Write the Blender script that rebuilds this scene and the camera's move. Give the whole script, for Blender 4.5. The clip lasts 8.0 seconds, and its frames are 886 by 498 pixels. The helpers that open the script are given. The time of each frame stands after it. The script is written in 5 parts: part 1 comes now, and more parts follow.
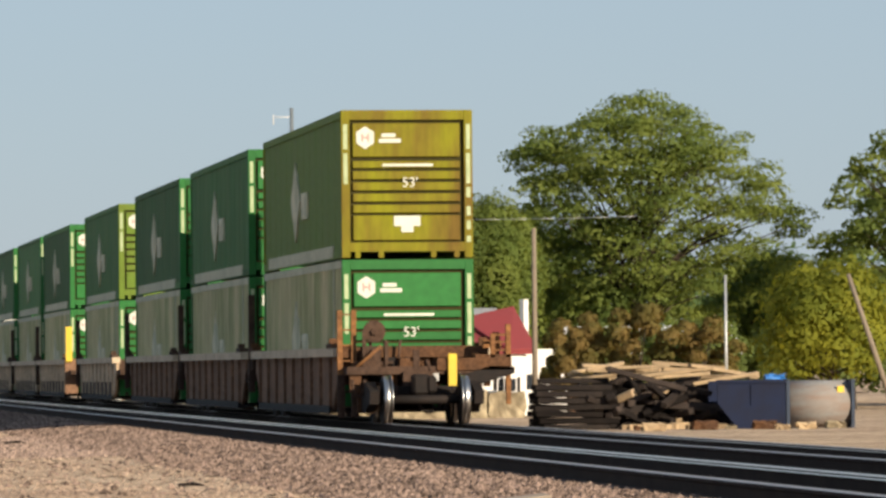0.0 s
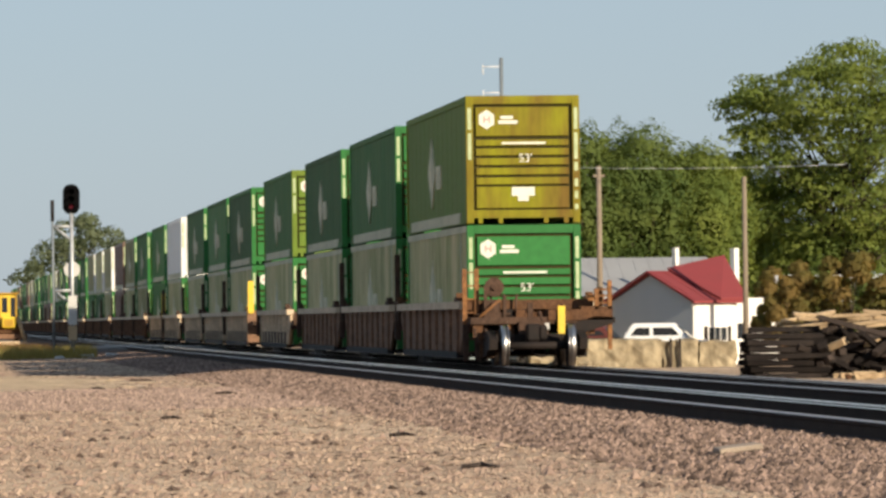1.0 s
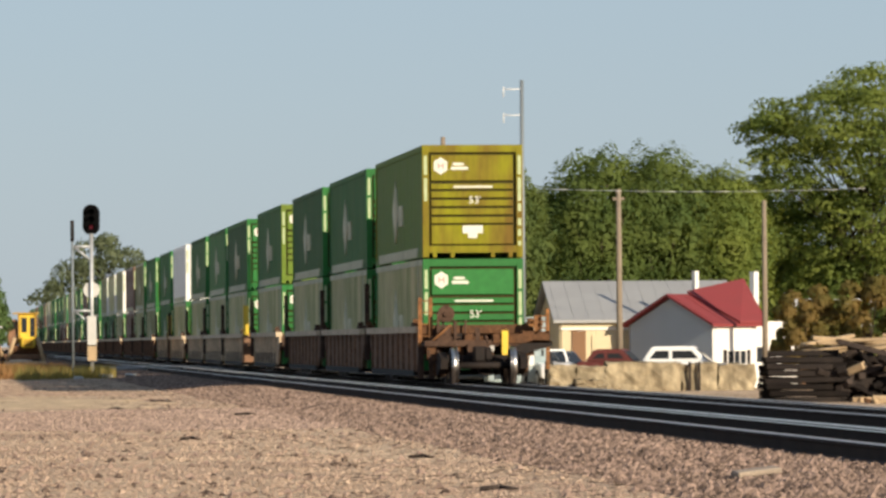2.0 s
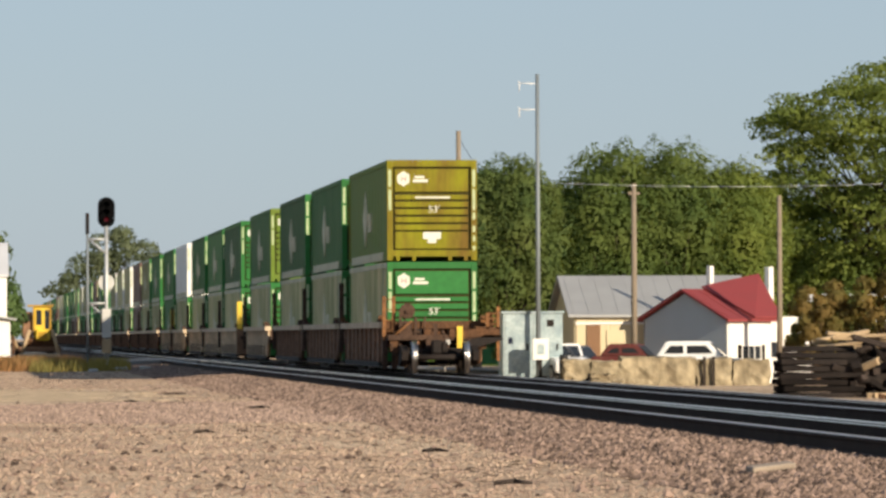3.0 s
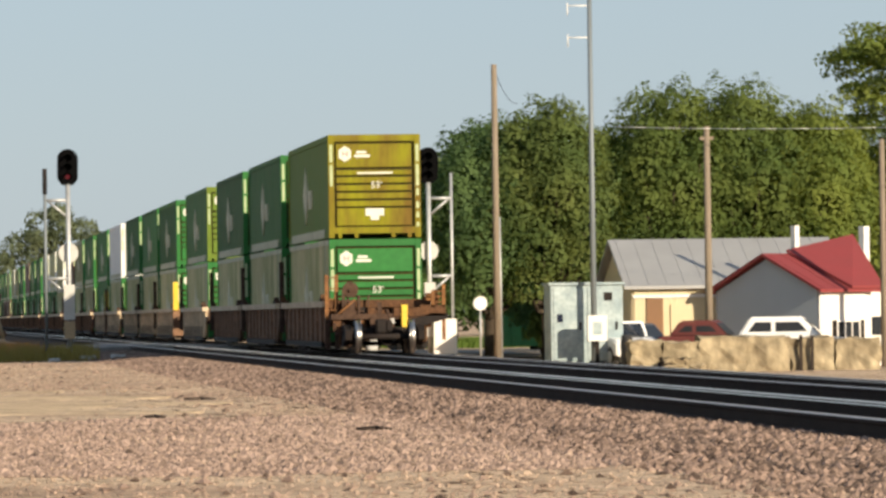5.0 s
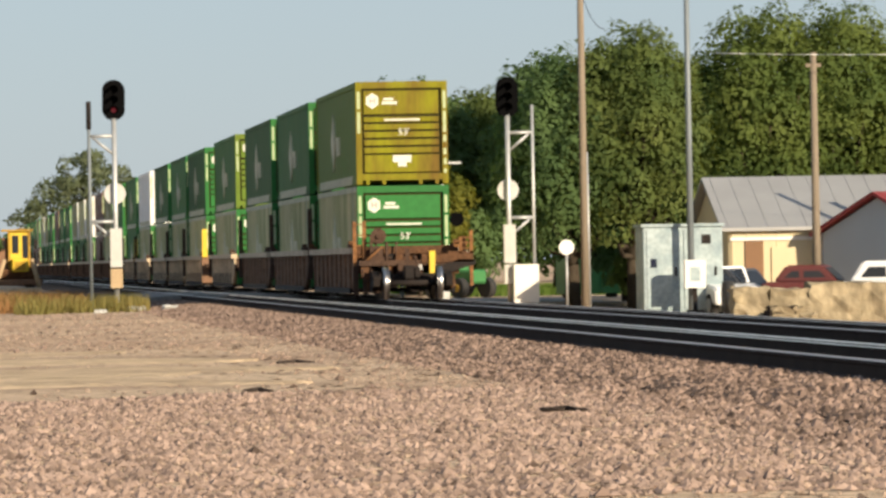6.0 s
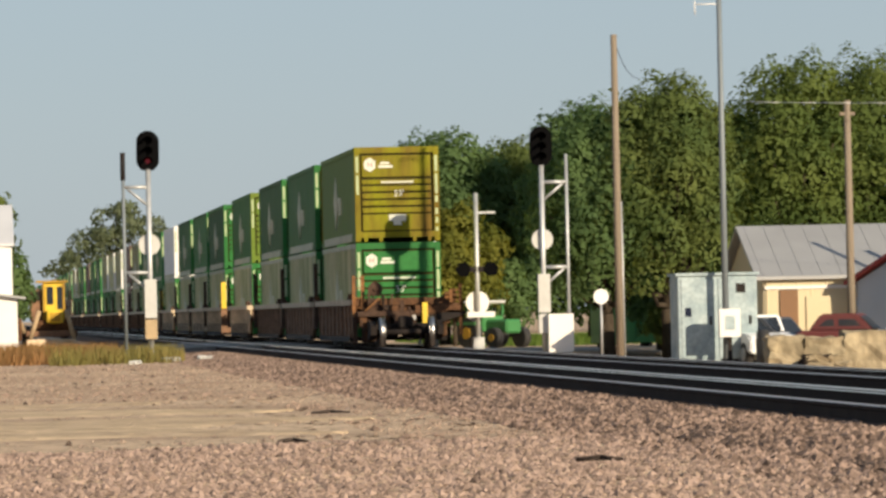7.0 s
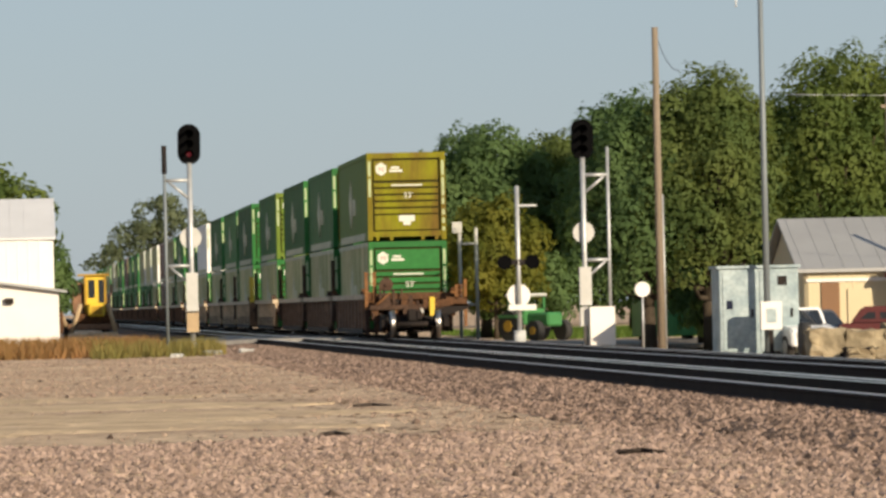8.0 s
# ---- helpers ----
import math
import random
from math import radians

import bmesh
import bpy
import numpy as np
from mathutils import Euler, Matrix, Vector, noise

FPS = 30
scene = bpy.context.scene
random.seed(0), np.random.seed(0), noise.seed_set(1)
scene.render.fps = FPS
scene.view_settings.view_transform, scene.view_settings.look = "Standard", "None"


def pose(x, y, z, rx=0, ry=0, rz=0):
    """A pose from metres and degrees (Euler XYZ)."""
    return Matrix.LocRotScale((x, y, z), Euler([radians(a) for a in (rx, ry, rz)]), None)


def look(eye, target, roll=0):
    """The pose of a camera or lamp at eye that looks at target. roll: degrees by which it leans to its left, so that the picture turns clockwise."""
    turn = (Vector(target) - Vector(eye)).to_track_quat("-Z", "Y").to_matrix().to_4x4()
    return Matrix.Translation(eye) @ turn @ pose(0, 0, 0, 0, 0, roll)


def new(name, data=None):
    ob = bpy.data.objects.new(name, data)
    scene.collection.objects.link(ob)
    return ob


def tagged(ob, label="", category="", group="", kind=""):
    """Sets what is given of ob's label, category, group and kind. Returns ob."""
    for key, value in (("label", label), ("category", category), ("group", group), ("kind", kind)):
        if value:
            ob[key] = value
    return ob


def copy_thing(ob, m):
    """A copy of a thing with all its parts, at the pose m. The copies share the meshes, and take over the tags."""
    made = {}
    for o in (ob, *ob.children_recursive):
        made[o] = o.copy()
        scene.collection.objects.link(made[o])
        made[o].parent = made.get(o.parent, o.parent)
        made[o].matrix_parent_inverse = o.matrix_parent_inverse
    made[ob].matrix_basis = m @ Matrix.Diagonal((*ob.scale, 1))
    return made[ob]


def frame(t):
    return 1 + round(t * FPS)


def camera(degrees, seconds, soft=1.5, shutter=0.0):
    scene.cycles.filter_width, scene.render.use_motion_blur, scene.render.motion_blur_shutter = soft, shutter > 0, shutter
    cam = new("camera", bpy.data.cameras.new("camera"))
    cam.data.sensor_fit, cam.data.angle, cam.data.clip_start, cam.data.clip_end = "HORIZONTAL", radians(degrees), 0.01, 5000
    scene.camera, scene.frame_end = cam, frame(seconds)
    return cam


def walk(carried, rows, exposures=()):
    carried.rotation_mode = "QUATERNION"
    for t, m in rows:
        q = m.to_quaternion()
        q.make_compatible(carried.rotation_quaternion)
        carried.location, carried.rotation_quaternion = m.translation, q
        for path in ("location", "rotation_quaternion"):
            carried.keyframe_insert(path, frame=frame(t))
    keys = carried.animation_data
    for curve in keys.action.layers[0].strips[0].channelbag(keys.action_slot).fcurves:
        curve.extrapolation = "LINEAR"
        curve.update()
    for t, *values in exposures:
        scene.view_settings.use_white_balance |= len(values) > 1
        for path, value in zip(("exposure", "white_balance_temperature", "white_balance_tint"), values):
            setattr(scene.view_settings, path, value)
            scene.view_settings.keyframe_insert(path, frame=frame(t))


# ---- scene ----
# ---- the camera and its way ----
LENS = 8.8
FOCAL = 784 / math.tan(radians(LENS / 2))      # picture widths of 1568
cam = camera(LENS, 8.0, soft=2.9, shutter=0.0)

# seconds, metres gone along the track, turn to the right of the track and tilt above the level (both as tangents times FOCAL), lean
WAY = (
    (0.0, 0.00, 1293.0, 212.5, -0.50), (0.5, 0.00, 1115.4, 194.7, -0.60), (0.7, 0.00, 1012.0, 122.2, -0.65), (1.0, 0.00, 915.6, 125.8, -0.70),
    (1.5, 0.00, 917.2, 148.9, -0.55), (1.7, 0.00, 902.0, 163.4, -0.50), (2.3, 0.00, 861.0, 166.3, -0.33), (2.8, 0.00, 829.8, 168.6, -0.20),
    (3.0, 0.00, 854.2, 154.7, -0.20), (3.5, 0.00, 826.8, 163.0, -0.30), (3.9, 0.00, 805.9, 135.9, -0.46), (4.0, 1.10, 800.7, 129.1, -0.50),
    (4.1, 3.90, 792.9, 115.2, -0.52), (4.2, 7.60, 785.2, 101.2, -0.55), (4.4, 15.45, 805.6, 102.8, -0.58), (4.6, 23.30, 855.7, 106.6, -0.65),
    (4.8, 31.15, 918.4, 111.4, -0.74), (5.0, 39.00, 977.0, 115.8, -0.82), (5.2, 46.85, 1014.3, 118.7, -0.87), (5.3, 50.75, 1019.8, 119.1, -0.88),
    (5.4, 53.80, 1022.9, 72.2, -0.89), (5.5, 55.00, 1025.9, 25.4, -0.90), (5.6, 55.00, 1005.3, 24.5, -0.93), (6.0, 55.00, 923.0, 20.8, -1.05),
    (6.5, 55.00, 961.4, 186.9, -1.07), (7.0, 55.00, 863.4, 110.4, -1.25), (7.5, 55.00, 818.5, 90.2, -1.23), (8.0, 55.00, 789.6, 99.5, -1.30),
)
EYE = 1.3


def seen_from(along, right, up, lean):
    eye = Vector((0, along, EYE))
    return look(eye, eye + Vector((right, FOCAL, up)), lean)


walk(cam, [(t, seen_from(*row)) for t, *row in WAY],
     [(0.0, 0.50, 6640, 10), (4.2, 0.46, 6640, 10), (5.3, 0.62, 6880, 10), (6.0, 0.60, 6880, 10), (6.5, 0.52, 6800, 10), (7.0, 0.42, 6850, 10), (8.0, 0.38, 6850, 10)])

SUN_TURN, SUN_UP = 32.0, 19.0       # degrees from straight behind the camera towards the far side of the track; above the horizon
sun_from = Vector((math.sin(radians(SUN_TURN)) * math.cos(radians(SUN_UP)), -math.cos(radians(SUN_TURN)) * math.cos(radians(SUN_UP)), math.sin(radians(SUN_UP))))
world = bpy.data.worlds.new("sky")
scene.world = world
world.use_nodes = True
sky = world.node_tree.nodes.new("ShaderNodeTexSky")
sky.sky_type, sky.sun_disc = "NISHITA", False
sky.sun_elevation = radians(SUN_UP)
sky.sun_rotation = math.atan2(sun_from.x, sun_from.y)
sky.air_density, sky.dust_density, sky.ozone_density = 1.0, 0.4, 3.0
tint = world.node_tree.nodes.new("ShaderNodeMix")          # a thin even haze over the clear sky
tint.data_type = "RGBA"
height = world.node_tree.nodes.new("ShaderNodeSeparateXYZ")
world.node_tree.links.new(world.node_tree.nodes.new("ShaderNodeTexCoord").outputs["Generated"], height.inputs[0])
fade = world.node_tree.nodes.new("ShaderNodeMapRange")     # the haze thins out towards the zenith
fade.inputs["From Min"].default_value, fade.inputs["From Max"].default_value = 0.05, 0.8
fade.inputs["To Min"].default_value, fade.inputs["To Max"].default_value = 0.74, 0.4
world.node_tree.links.new(height.outputs["Z"], fade.inputs[0])
world.node_tree.links.new(fade.outputs[0], tint.inputs["Factor"])
tint.inputs["B"].default_value = (3.4, 4.3, 5.5, 1)
world.node_tree.links.new(sky.outputs[0], tint.inputs["A"])
world.node_tree.links.new(tint.outputs["Result"], world.node_tree.nodes["Background"].inputs[0])
world.node_tree.nodes["Background"].inputs[1].default_value = 0.079
lamp = bpy.data.lights.new("sun", "SUN")
lamp.energy, lamp.angle, lamp.color = 5.0, radians(0.6), (1.0, 0.86, 0.66)
sun = new("sun", lamp)
sun.matrix_world = look(sun_from * 100, (0, 0, 0))


# ---- materials ----
def material(name, color, rough=0.7, metal=0.0, second=None, scale=3.0, mix=0.5, grain=0.0, grain_scale=40.0, bump=0.0, bump_scale=30.0,
             vary=0.0, island=False, stretch=(1, 1, 1), sharp=0.25, shine=0.5):
    """A surface of two colours mixed by stains, with fine grain, relief and a change from piece to piece."""
    m = bpy.data.materials.new(name)
    m.use_nodes = True
    nt = m.node_tree
    n, l = nt.nodes, nt.links
    b = n["Principled BSDF"]
    b.inputs["Roughness"].default_value, b.inputs["Metallic"].default_value = rough, metal
    b.inputs["Specular IOR Level"].default_value = shine
    co = n.new("ShaderNodeTexCoord")
    mp = n.new("ShaderNodeMapping")
    mp.inputs["Scale"].default_value = stretch
    l.new(co.outputs["Object"], mp.inputs["Vector"])
    rgb = n.new("ShaderNodeMix")
    rgb.data_type = "RGBA"
    rgb.inputs["A"].default_value = (*color, 1)
    rgb.inputs["B"].default_value = (*(second or [c * 0.7 for c in color]), 1)
    noise_a = n.new("ShaderNodeTexNoise")
    noise_a.inputs["Scale"].default_value, noise_a.inputs["Detail"].default_value = scale, 5
    l.new(mp.outputs[0], noise_a.inputs["Vector"])
    ramp = n.new("ShaderNodeMapRange")
    ramp.inputs["From Min"].default_value, ramp.inputs["From Max"].default_value = 0.5 - sharp, 0.5 + sharp
    ramp.inputs["To Max"].default_value = mix
    l.new(noise_a.outputs[0], ramp.inputs[0])
    l.new(ramp.outputs[0], rgb.inputs["Factor"])
    out = rgb.outputs["Result"]
    if grain or vary:
        hsv = n.new("ShaderNodeHueSaturation")
        l.new(out, hsv.inputs["Color"])
        total = None
        if grain:
            noise_b = n.new("ShaderNodeTexNoise")
            noise_b.inputs["Scale"].default_value, noise_b.inputs["Detail"].default_value = grain_scale, 3
            l.new(mp.outputs[0], noise_b.inputs["Vector"])
            r = n.new("ShaderNodeMapRange")
            r.inputs["From Min"].default_value, r.inputs["From Max"].default_value = 0.3, 0.7
            r.inputs["To Min"].default_value, r.inputs["To Max"].default_value = 1 - grain, 1 + grain
            l.new(noise_b.outputs[0], r.inputs[0])
            total = r.outputs[0]
        if vary:
            src = n.new("ShaderNodeNewGeometry").outputs["Random Per Island"] if island else n.new("ShaderNodeObjectInfo").outputs["Random"]
            r = n.new("ShaderNodeMapRange")
            r.inputs["To Min"].default_value, r.inputs["To Max"].default_value = 1 - vary, 1 + vary
            l.new(src, r.inputs[0])
            if total is None:
                total = r.outputs[0]
            else:
                mul = n.new("ShaderNodeMath")
                mul.operation = "MULTIPLY"
                l.new(total, mul.inputs[0])
                l.new(r.outputs[0], mul.inputs[1])
                total = mul.outputs[0]
        l.new(total, hsv.inputs["Value"])
        out = hsv.outputs[0]
    l.new(out, b.inputs["Base Color"])
    if bump:
        noise_c = n.new("ShaderNodeTexNoise")
        noise_c.inputs["Scale"].default_value, noise_c.inputs["Detail"].default_value = bump_scale, 4
        l.new(mp.outputs[0], noise_c.inputs["Vector"])
        bp = n.new("ShaderNodeBump")
        bp.inputs["Strength"].default_value, bp.inputs["Distance"].default_value = 1.0, bump
        l.new(noise_c.outputs[0], bp.inputs["Height"])
        l.new(bp.outputs[0], b.inputs["Normal"])
    return m


def leaf_material(name, color, second):
    m = material(name, color, 0.7, second=second, scale=0.45, mix=1.0, vary=0.12, island=True, sharp=0.12, shine=0.12)
    nt = m.node_tree
    tr = nt.nodes.new("ShaderNodeBsdfTranslucent")
    tr.inputs["Color"].default_value = (color[0] * 1.3, color[1] * 1.25, color[2] * 0.8, 1)
    mx = nt.nodes.new("ShaderNodeMixShader")
    mx.inputs[0].default_value = 0.45
    nt.links.new(nt.nodes["Principled BSDF"].outputs[0], mx.inputs[1])
    nt.links.new(tr.outputs[0], mx.inputs[2])
    nt.links.new(mx.outputs[0], nt.nodes["Material Output"].inputs[0])
    return m


GRAVEL = material("gravel_ground", (0.4, 0.285, 0.2), 0.95, second=(0.62, 0.47, 0.325), scale=0.2, mix=0.95, grain=0.5, grain_scale=5, bump=0.08, bump_scale=12, sharp=0.14, shine=0.05, stretch=(0.55, 1, 1))
BED_STONE = material("ballast_ground", (0.1, 0.072, 0.056), 0.95, second=(0.15, 0.105, 0.08), scale=0.5, mix=0.8, grain=0.5, grain_scale=10, bump=0.06, bump_scale=14, shine=0.05)
ROAD_GREY = material("bleached_asphalt", (0.2, 0.19, 0.18), 0.9, second=(0.28, 0.26, 0.24), scale=0.7, mix=0.8, grain=0.25, grain_scale=10, bump=0.01, shine=0.1)
STONE = material("gravel_stone", (0.285, 0.205, 0.16), 0.9, second=(0.39, 0.29, 0.215), scale=0.24, mix=0.95, vary=0.36, island=True, sharp=0.12, shine=0.1, stretch=(0.35, 1, 1))
BALLAST = material("ballast_stone", (0.18, 0.125, 0.1), 0.9, second=(0.235, 0.17, 0.135), scale=0.5, mix=0.8, vary=0.7, island=True, shine=0.1)
# stones between the rails, darker than those of the shoulder
BED_BALLAST = material("dark_ballast_stone", (0.075, 0.054, 0.045), 0.9, second=(0.12, 0.085, 0.068), scale=0.5, mix=0.8, vary=0.6, island=True, shine=0.1)
TWIG = material("dry_twig", (0.11, 0.078, 0.055), 0.9, second=(0.06, 0.045, 0.035), scale=1.0, mix=0.8, vary=0.4, island=True, shine=0.1)
COBBLE = material("pinkish_stone", (0.33, 0.24, 0.195), 0.9, second=(0.2, 0.145, 0.118), scale=0.8, mix=0.8, vary=0.45, island=True, shine=0.1)
DIRT = material("packed_tan_dirt", (0.6, 0.455, 0.295), 0.95, second=(0.43, 0.315, 0.215), scale=0.6, mix=0.9, grain=0.35, grain_scale=4, bump=0.1, bump_scale=8, sharp=0.16, shine=0.05, stretch=(0.4, 1, 1))
RAIL_SIDE = material("rail_web", (0.032, 0.022, 0.018), 0.9, second=(0.06, 0.04, 0.03), scale=2.5, mix=0.6, grain=0.2, shine=0.1)
RAIL_DULL = material("dull_rail_head", (0.62, 0.52, 0.45), 0.4, 0.5, second=(0.42, 0.34, 0.29), scale=1.2, mix=0.6, stretch=(1, 0.05, 1))
RAIL_TOP = material("rail_head", (0.95, 0.88, 0.82), 0.3, 0.6, second=(0.6, 0.5, 0.43), scale=1.2, mix=0.6, stretch=(1, 0.05, 1))
TIE = material("tie_wood", (0.045, 0.036, 0.03), 0.9, second=(0.09, 0.07, 0.057), scale=4, mix=0.7, grain=0.3, bump=0.01, vary=0.3)
GREEN = material("green_paint", (0.016, 0.135, 0.026), 0.55, second=(0.022, 0.125, 0.03), scale=0.8, mix=0.6, grain=0.1, grain_scale=6, vary=0.12, shine=0.25)
GREEN_DARK = material("dark_green_paint", (0.042, 0.138, 0.04), 0.7, second=(0.085, 0.16, 0.055), scale=1.1, mix=0.75, grain=0.16, grain_scale=6, vary=0.35, shine=0.1, stretch=(1, 1, 0.25))
OLIVE = material("faded_green_paint", (0.2, 0.2, 0.007), 0.6, second=(0.125, 0.07, 0.014), scale=1.3, mix=0.9, grain=0.12, grain_scale=7, stretch=(1.3, 1, 0.35), shine=0.15, sharp=0.16)
OLIVE_GREEN = material("olive_green_paint", (0.11, 0.19, 0.025), 0.6, second=(0.14, 0.16, 0.03), scale=1.3, mix=0.7, grain=0.12, grain_scale=7, shine=0.15)
OLIVE_SIDE = material("faded_side_paint", (0.12, 0.2, 0.045), 0.7, second=(0.14, 0.185, 0.055), scale=0.9, mix=0.8, grain=0.14, grain_scale=7, shine=0.1)
SIDE_GREY = material("grey_green_side", (0.52, 0.47, 0.28), 0.8, second=(0.26, 0.29, 0.14), scale=0.8, mix=0.85, grain=0.18, grain_scale=6, vary=0.25, shine=0.1, stretch=(1, 1.7, 0.22), sharp=0.16)
PALE_RAIL = material("chalky_side_rail", (0.6, 0.58, 0.43), 0.8, second=(0.36, 0.37, 0.25), scale=1.6, mix=0.85, grain=0.15, stretch=(1, 0.6, 1), shine=0.1)
# top chord of the well cars, paler than their sides
PALE_CHORD = material("pale_tan_chord", (0.66, 0.53, 0.38), 0.85, second=(0.42, 0.32, 0.22), scale=1.2, mix=0.8, grain=0.2, shine=0.1)
WHITE_BOX = material("white_container_paint", (0.78, 0.77, 0.74), 0.45, second=(0.6, 0.59, 0.55), scale=0.8, mix=0.5, grain=0.06, grain_scale=7)
BROWN_BOX = material("brown_container_paint", (0.16, 0.08, 0.05), 0.5, second=(0.11, 0.06, 0.045), scale=0.8, mix=0.6, grain=0.1)
# grime and groove shade, both put into the colour behind the door panels
GRIME_SHADE = material("grimy_shaded_groove", (0.035, 0.032, 0.012), 0.9, second=(0.06, 0.05, 0.02), scale=5, mix=0.6, shine=0.1)
SIGNAL_WHITE = material("dull_white_paint", (0.52, 0.515, 0.49), 0.6, second=(0.38, 0.375, 0.35), scale=3, mix=0.7, grain=0.1)
DECAL = material("white_decal", (0.66, 0.66, 0.58), 0.5, second=(0.46, 0.46, 0.38), scale=4, mix=0.6)
REFLECT = material("reflective_strip", (0.46, 0.52, 0.32), 0.45, second=(0.22, 0.3, 0.13), scale=5, mix=0.8)
RED_MARK = material("faded_red_mark", (0.55, 0.3, 0.27), 0.6)
# well car brown, lifted in colour to offset the shade on the sides
CAR_BROWN = material("well_car_brown", (0.26, 0.145, 0.088), 0.8, second=(0.12, 0.074, 0.05), scale=1.4, mix=0.8, grain=0.25, grain_scale=9, bump=0.004, shine=0.12)
# the same brown without that lift, for sunlit ends and darker lower panels
END_BROWN = material("unlifted_car_brown", (0.085, 0.05, 0.034), 0.85, second=(0.045, 0.03, 0.024), scale=2.2, mix=0.8, grain=0.3, grain_scale=12, shine=0.12)
CAR_RUST = material("rusty_end_frame", (0.125, 0.06, 0.029), 0.85, second=(0.055, 0.032, 0.021), scale=2.5, mix=0.85, grain=0.3, grain_scale=14, bump=0.004, shine=0.15)
CAR_TAN = material("dusty_well_side", (0.72, 0.55, 0.37), 0.85, second=(0.42, 0.31, 0.21), scale=1.3, mix=0.85, grain=0.25, grain_scale=9, shine=0.1)
RUST_LIGHT = material("orange_rusty_ladder", (0.26, 0.12, 0.045), 0.85, second=(0.11, 0.055, 0.03), scale=3.0, mix=0.85, grain=0.3, grain_scale=14, shine=0.15)
BLACK_IRON = material("black_iron", (0.011, 0.010, 0.010), 0.75, second=(0.03, 0.02, 0.016), scale=4, mix=0.7, grain=0.2, shine=0.2)
STEEL = material("worn_steel", (0.6, 0.58, 0.55), 0.3, 1.0, second=(0.35, 0.3, 0.26), scale=6, mix=0.5)
YELLOW_DIRTY = material("dirty_yellow_paint", (0.5, 0.3, 0.03), 0.7, second=(0.22, 0.12, 0.035), scale=2.2, mix=0.85, grain=0.2, shine=0.2)
YELLOW = material("yellow_paint", (0.72, 0.5, 0.03), 0.5, second=(0.55, 0.36, 0.04), scale=3, mix=0.7, grain=0.12)
ALU = material("galvanised_steel", (0.52, 0.53, 0.53), 0.5, 0.55, second=(0.36, 0.37, 0.37), scale=3, mix=0.7, grain=0.12, grain_scale=12)
MAST_GREY = material("dull_blue_grey_steel", (0.2, 0.23, 0.25), 0.6, 0.3, second=(0.14, 0.16, 0.17), scale=2, mix=0.7, grain=0.1, stretch=(4, 4, 0.4))
CABINET = material("grey_cabinet_paint", (0.23, 0.3, 0.325), 0.6, second=(0.4, 0.47, 0.48), scale=1.7, mix=0.7, grain=0.16, grain_scale=9, sharp=0.12)
POLE_WOOD = material("weathered_pole", (0.27, 0.22, 0.165), 0.9, second=(0.16, 0.13, 0.1), scale=2.5, mix=0.8, grain=0.2, stretch=(6, 6, 0.5), bump=0.006, shine=0.1)
OLD_TIMBER = material("dark_creosote_timber", (0.026, 0.021, 0.019), 0.95, second=(0.06, 0.046, 0.04), scale=2, mix=0.8, grain=0.3, bump=0.008, vary=0.45, shine=0.1)
TIE_BLACK = material("black_creosoted_tie", (0.014, 0.012, 0.012), 0.95, second=(0.03, 0.024, 0.021), scale=2, mix=0.7, grain=0.3, vary=0.5, shine=0.08)
PALE_TIMBER = material("pale_sawn_timber", (0.44, 0.32, 0.19), 0.85, second=(0.28, 0.2, 0.12), scale=2, mix=0.8, grain=0.25, vary=0.3)
GREY_TIMBER = material("grey_weathered_timber", (0.36, 0.29, 0.22), 0.9, second=(0.2, 0.16, 0.13), scale=3, mix=0.8, grain=0.25, stretch=(1, 6, 6))
CONCRETE = material("weathered_concrete", (0.38, 0.315, 0.21), 0.95, second=(0.15, 0.12, 0.08), scale=1.9, mix=0.95, grain=0.3, grain_scale=4, bump=0.04, bump_scale=5, stretch=(1, 1, 0.6), sharp=0.2, shine=0.1)
WALL_WHITE = material("white_siding", (0.74, 0.72, 0.69), 0.7, second=(0.62, 0.6, 0.56), scale=0.9, mix=0.5, grain=0.05)
WALL_CREAM = material("cream_metal_siding", (0.55, 0.465, 0.3), 0.65, second=(0.49, 0.41, 0.26), scale=0.8, mix=0.6, grain=0.06)
ROOF_GREY = material("grey_metal_roof", (0.36, 0.36, 0.36), 0.6, 0.2, second=(0.29, 0.29, 0.29), scale=0.7, mix=0.7, grain=0.08)
# white gable siding with its blue-grey shade put into the colour
WALL_SHADED = material("shaded_white_siding", (0.42, 0.46, 0.5), 0.8, second=(0.36, 0.4, 0.43), scale=0.8, mix=0.5, grain=0.05, shine=0.1)
ROOF_RED = material("red_metal_roof", (0.235, 0.042, 0.045), 0.65, second=(0.195, 0.045, 0.045), scale=1.0, mix=0.7, grain=0.1, shine=0.2)
ROOF_WHITE = material("white_metal_roof", (0.62, 0.62, 0.63), 0.55, second=(0.52, 0.52, 0.53), scale=0.8, mix=0.6)
BROWN_WOOD = material("brown_door_paint", (0.2, 0.1, 0.045), 0.7, second=(0.15, 0.08, 0.04), scale=3, mix=0.6)
BLUE = material("blue_bin_paint", (0.016, 0.023, 0.052), 0.75, second=(0.017, 0.018, 0.028), scale=2, mix=0.8, grain=0.15, shine=0.05)
BLUE_FRAME = material("faded_blue_frame", (0.02, 0.036, 0.07), 0.7, second=(0.015, 0.025, 0.045), scale=2, mix=0.7, grain=0.15)
BLUE_BRIGHT = material("bright_blue_tarp", (0.04, 0.2, 0.55), 0.5, second=(0.03, 0.14, 0.42), scale=5, mix=0.6)
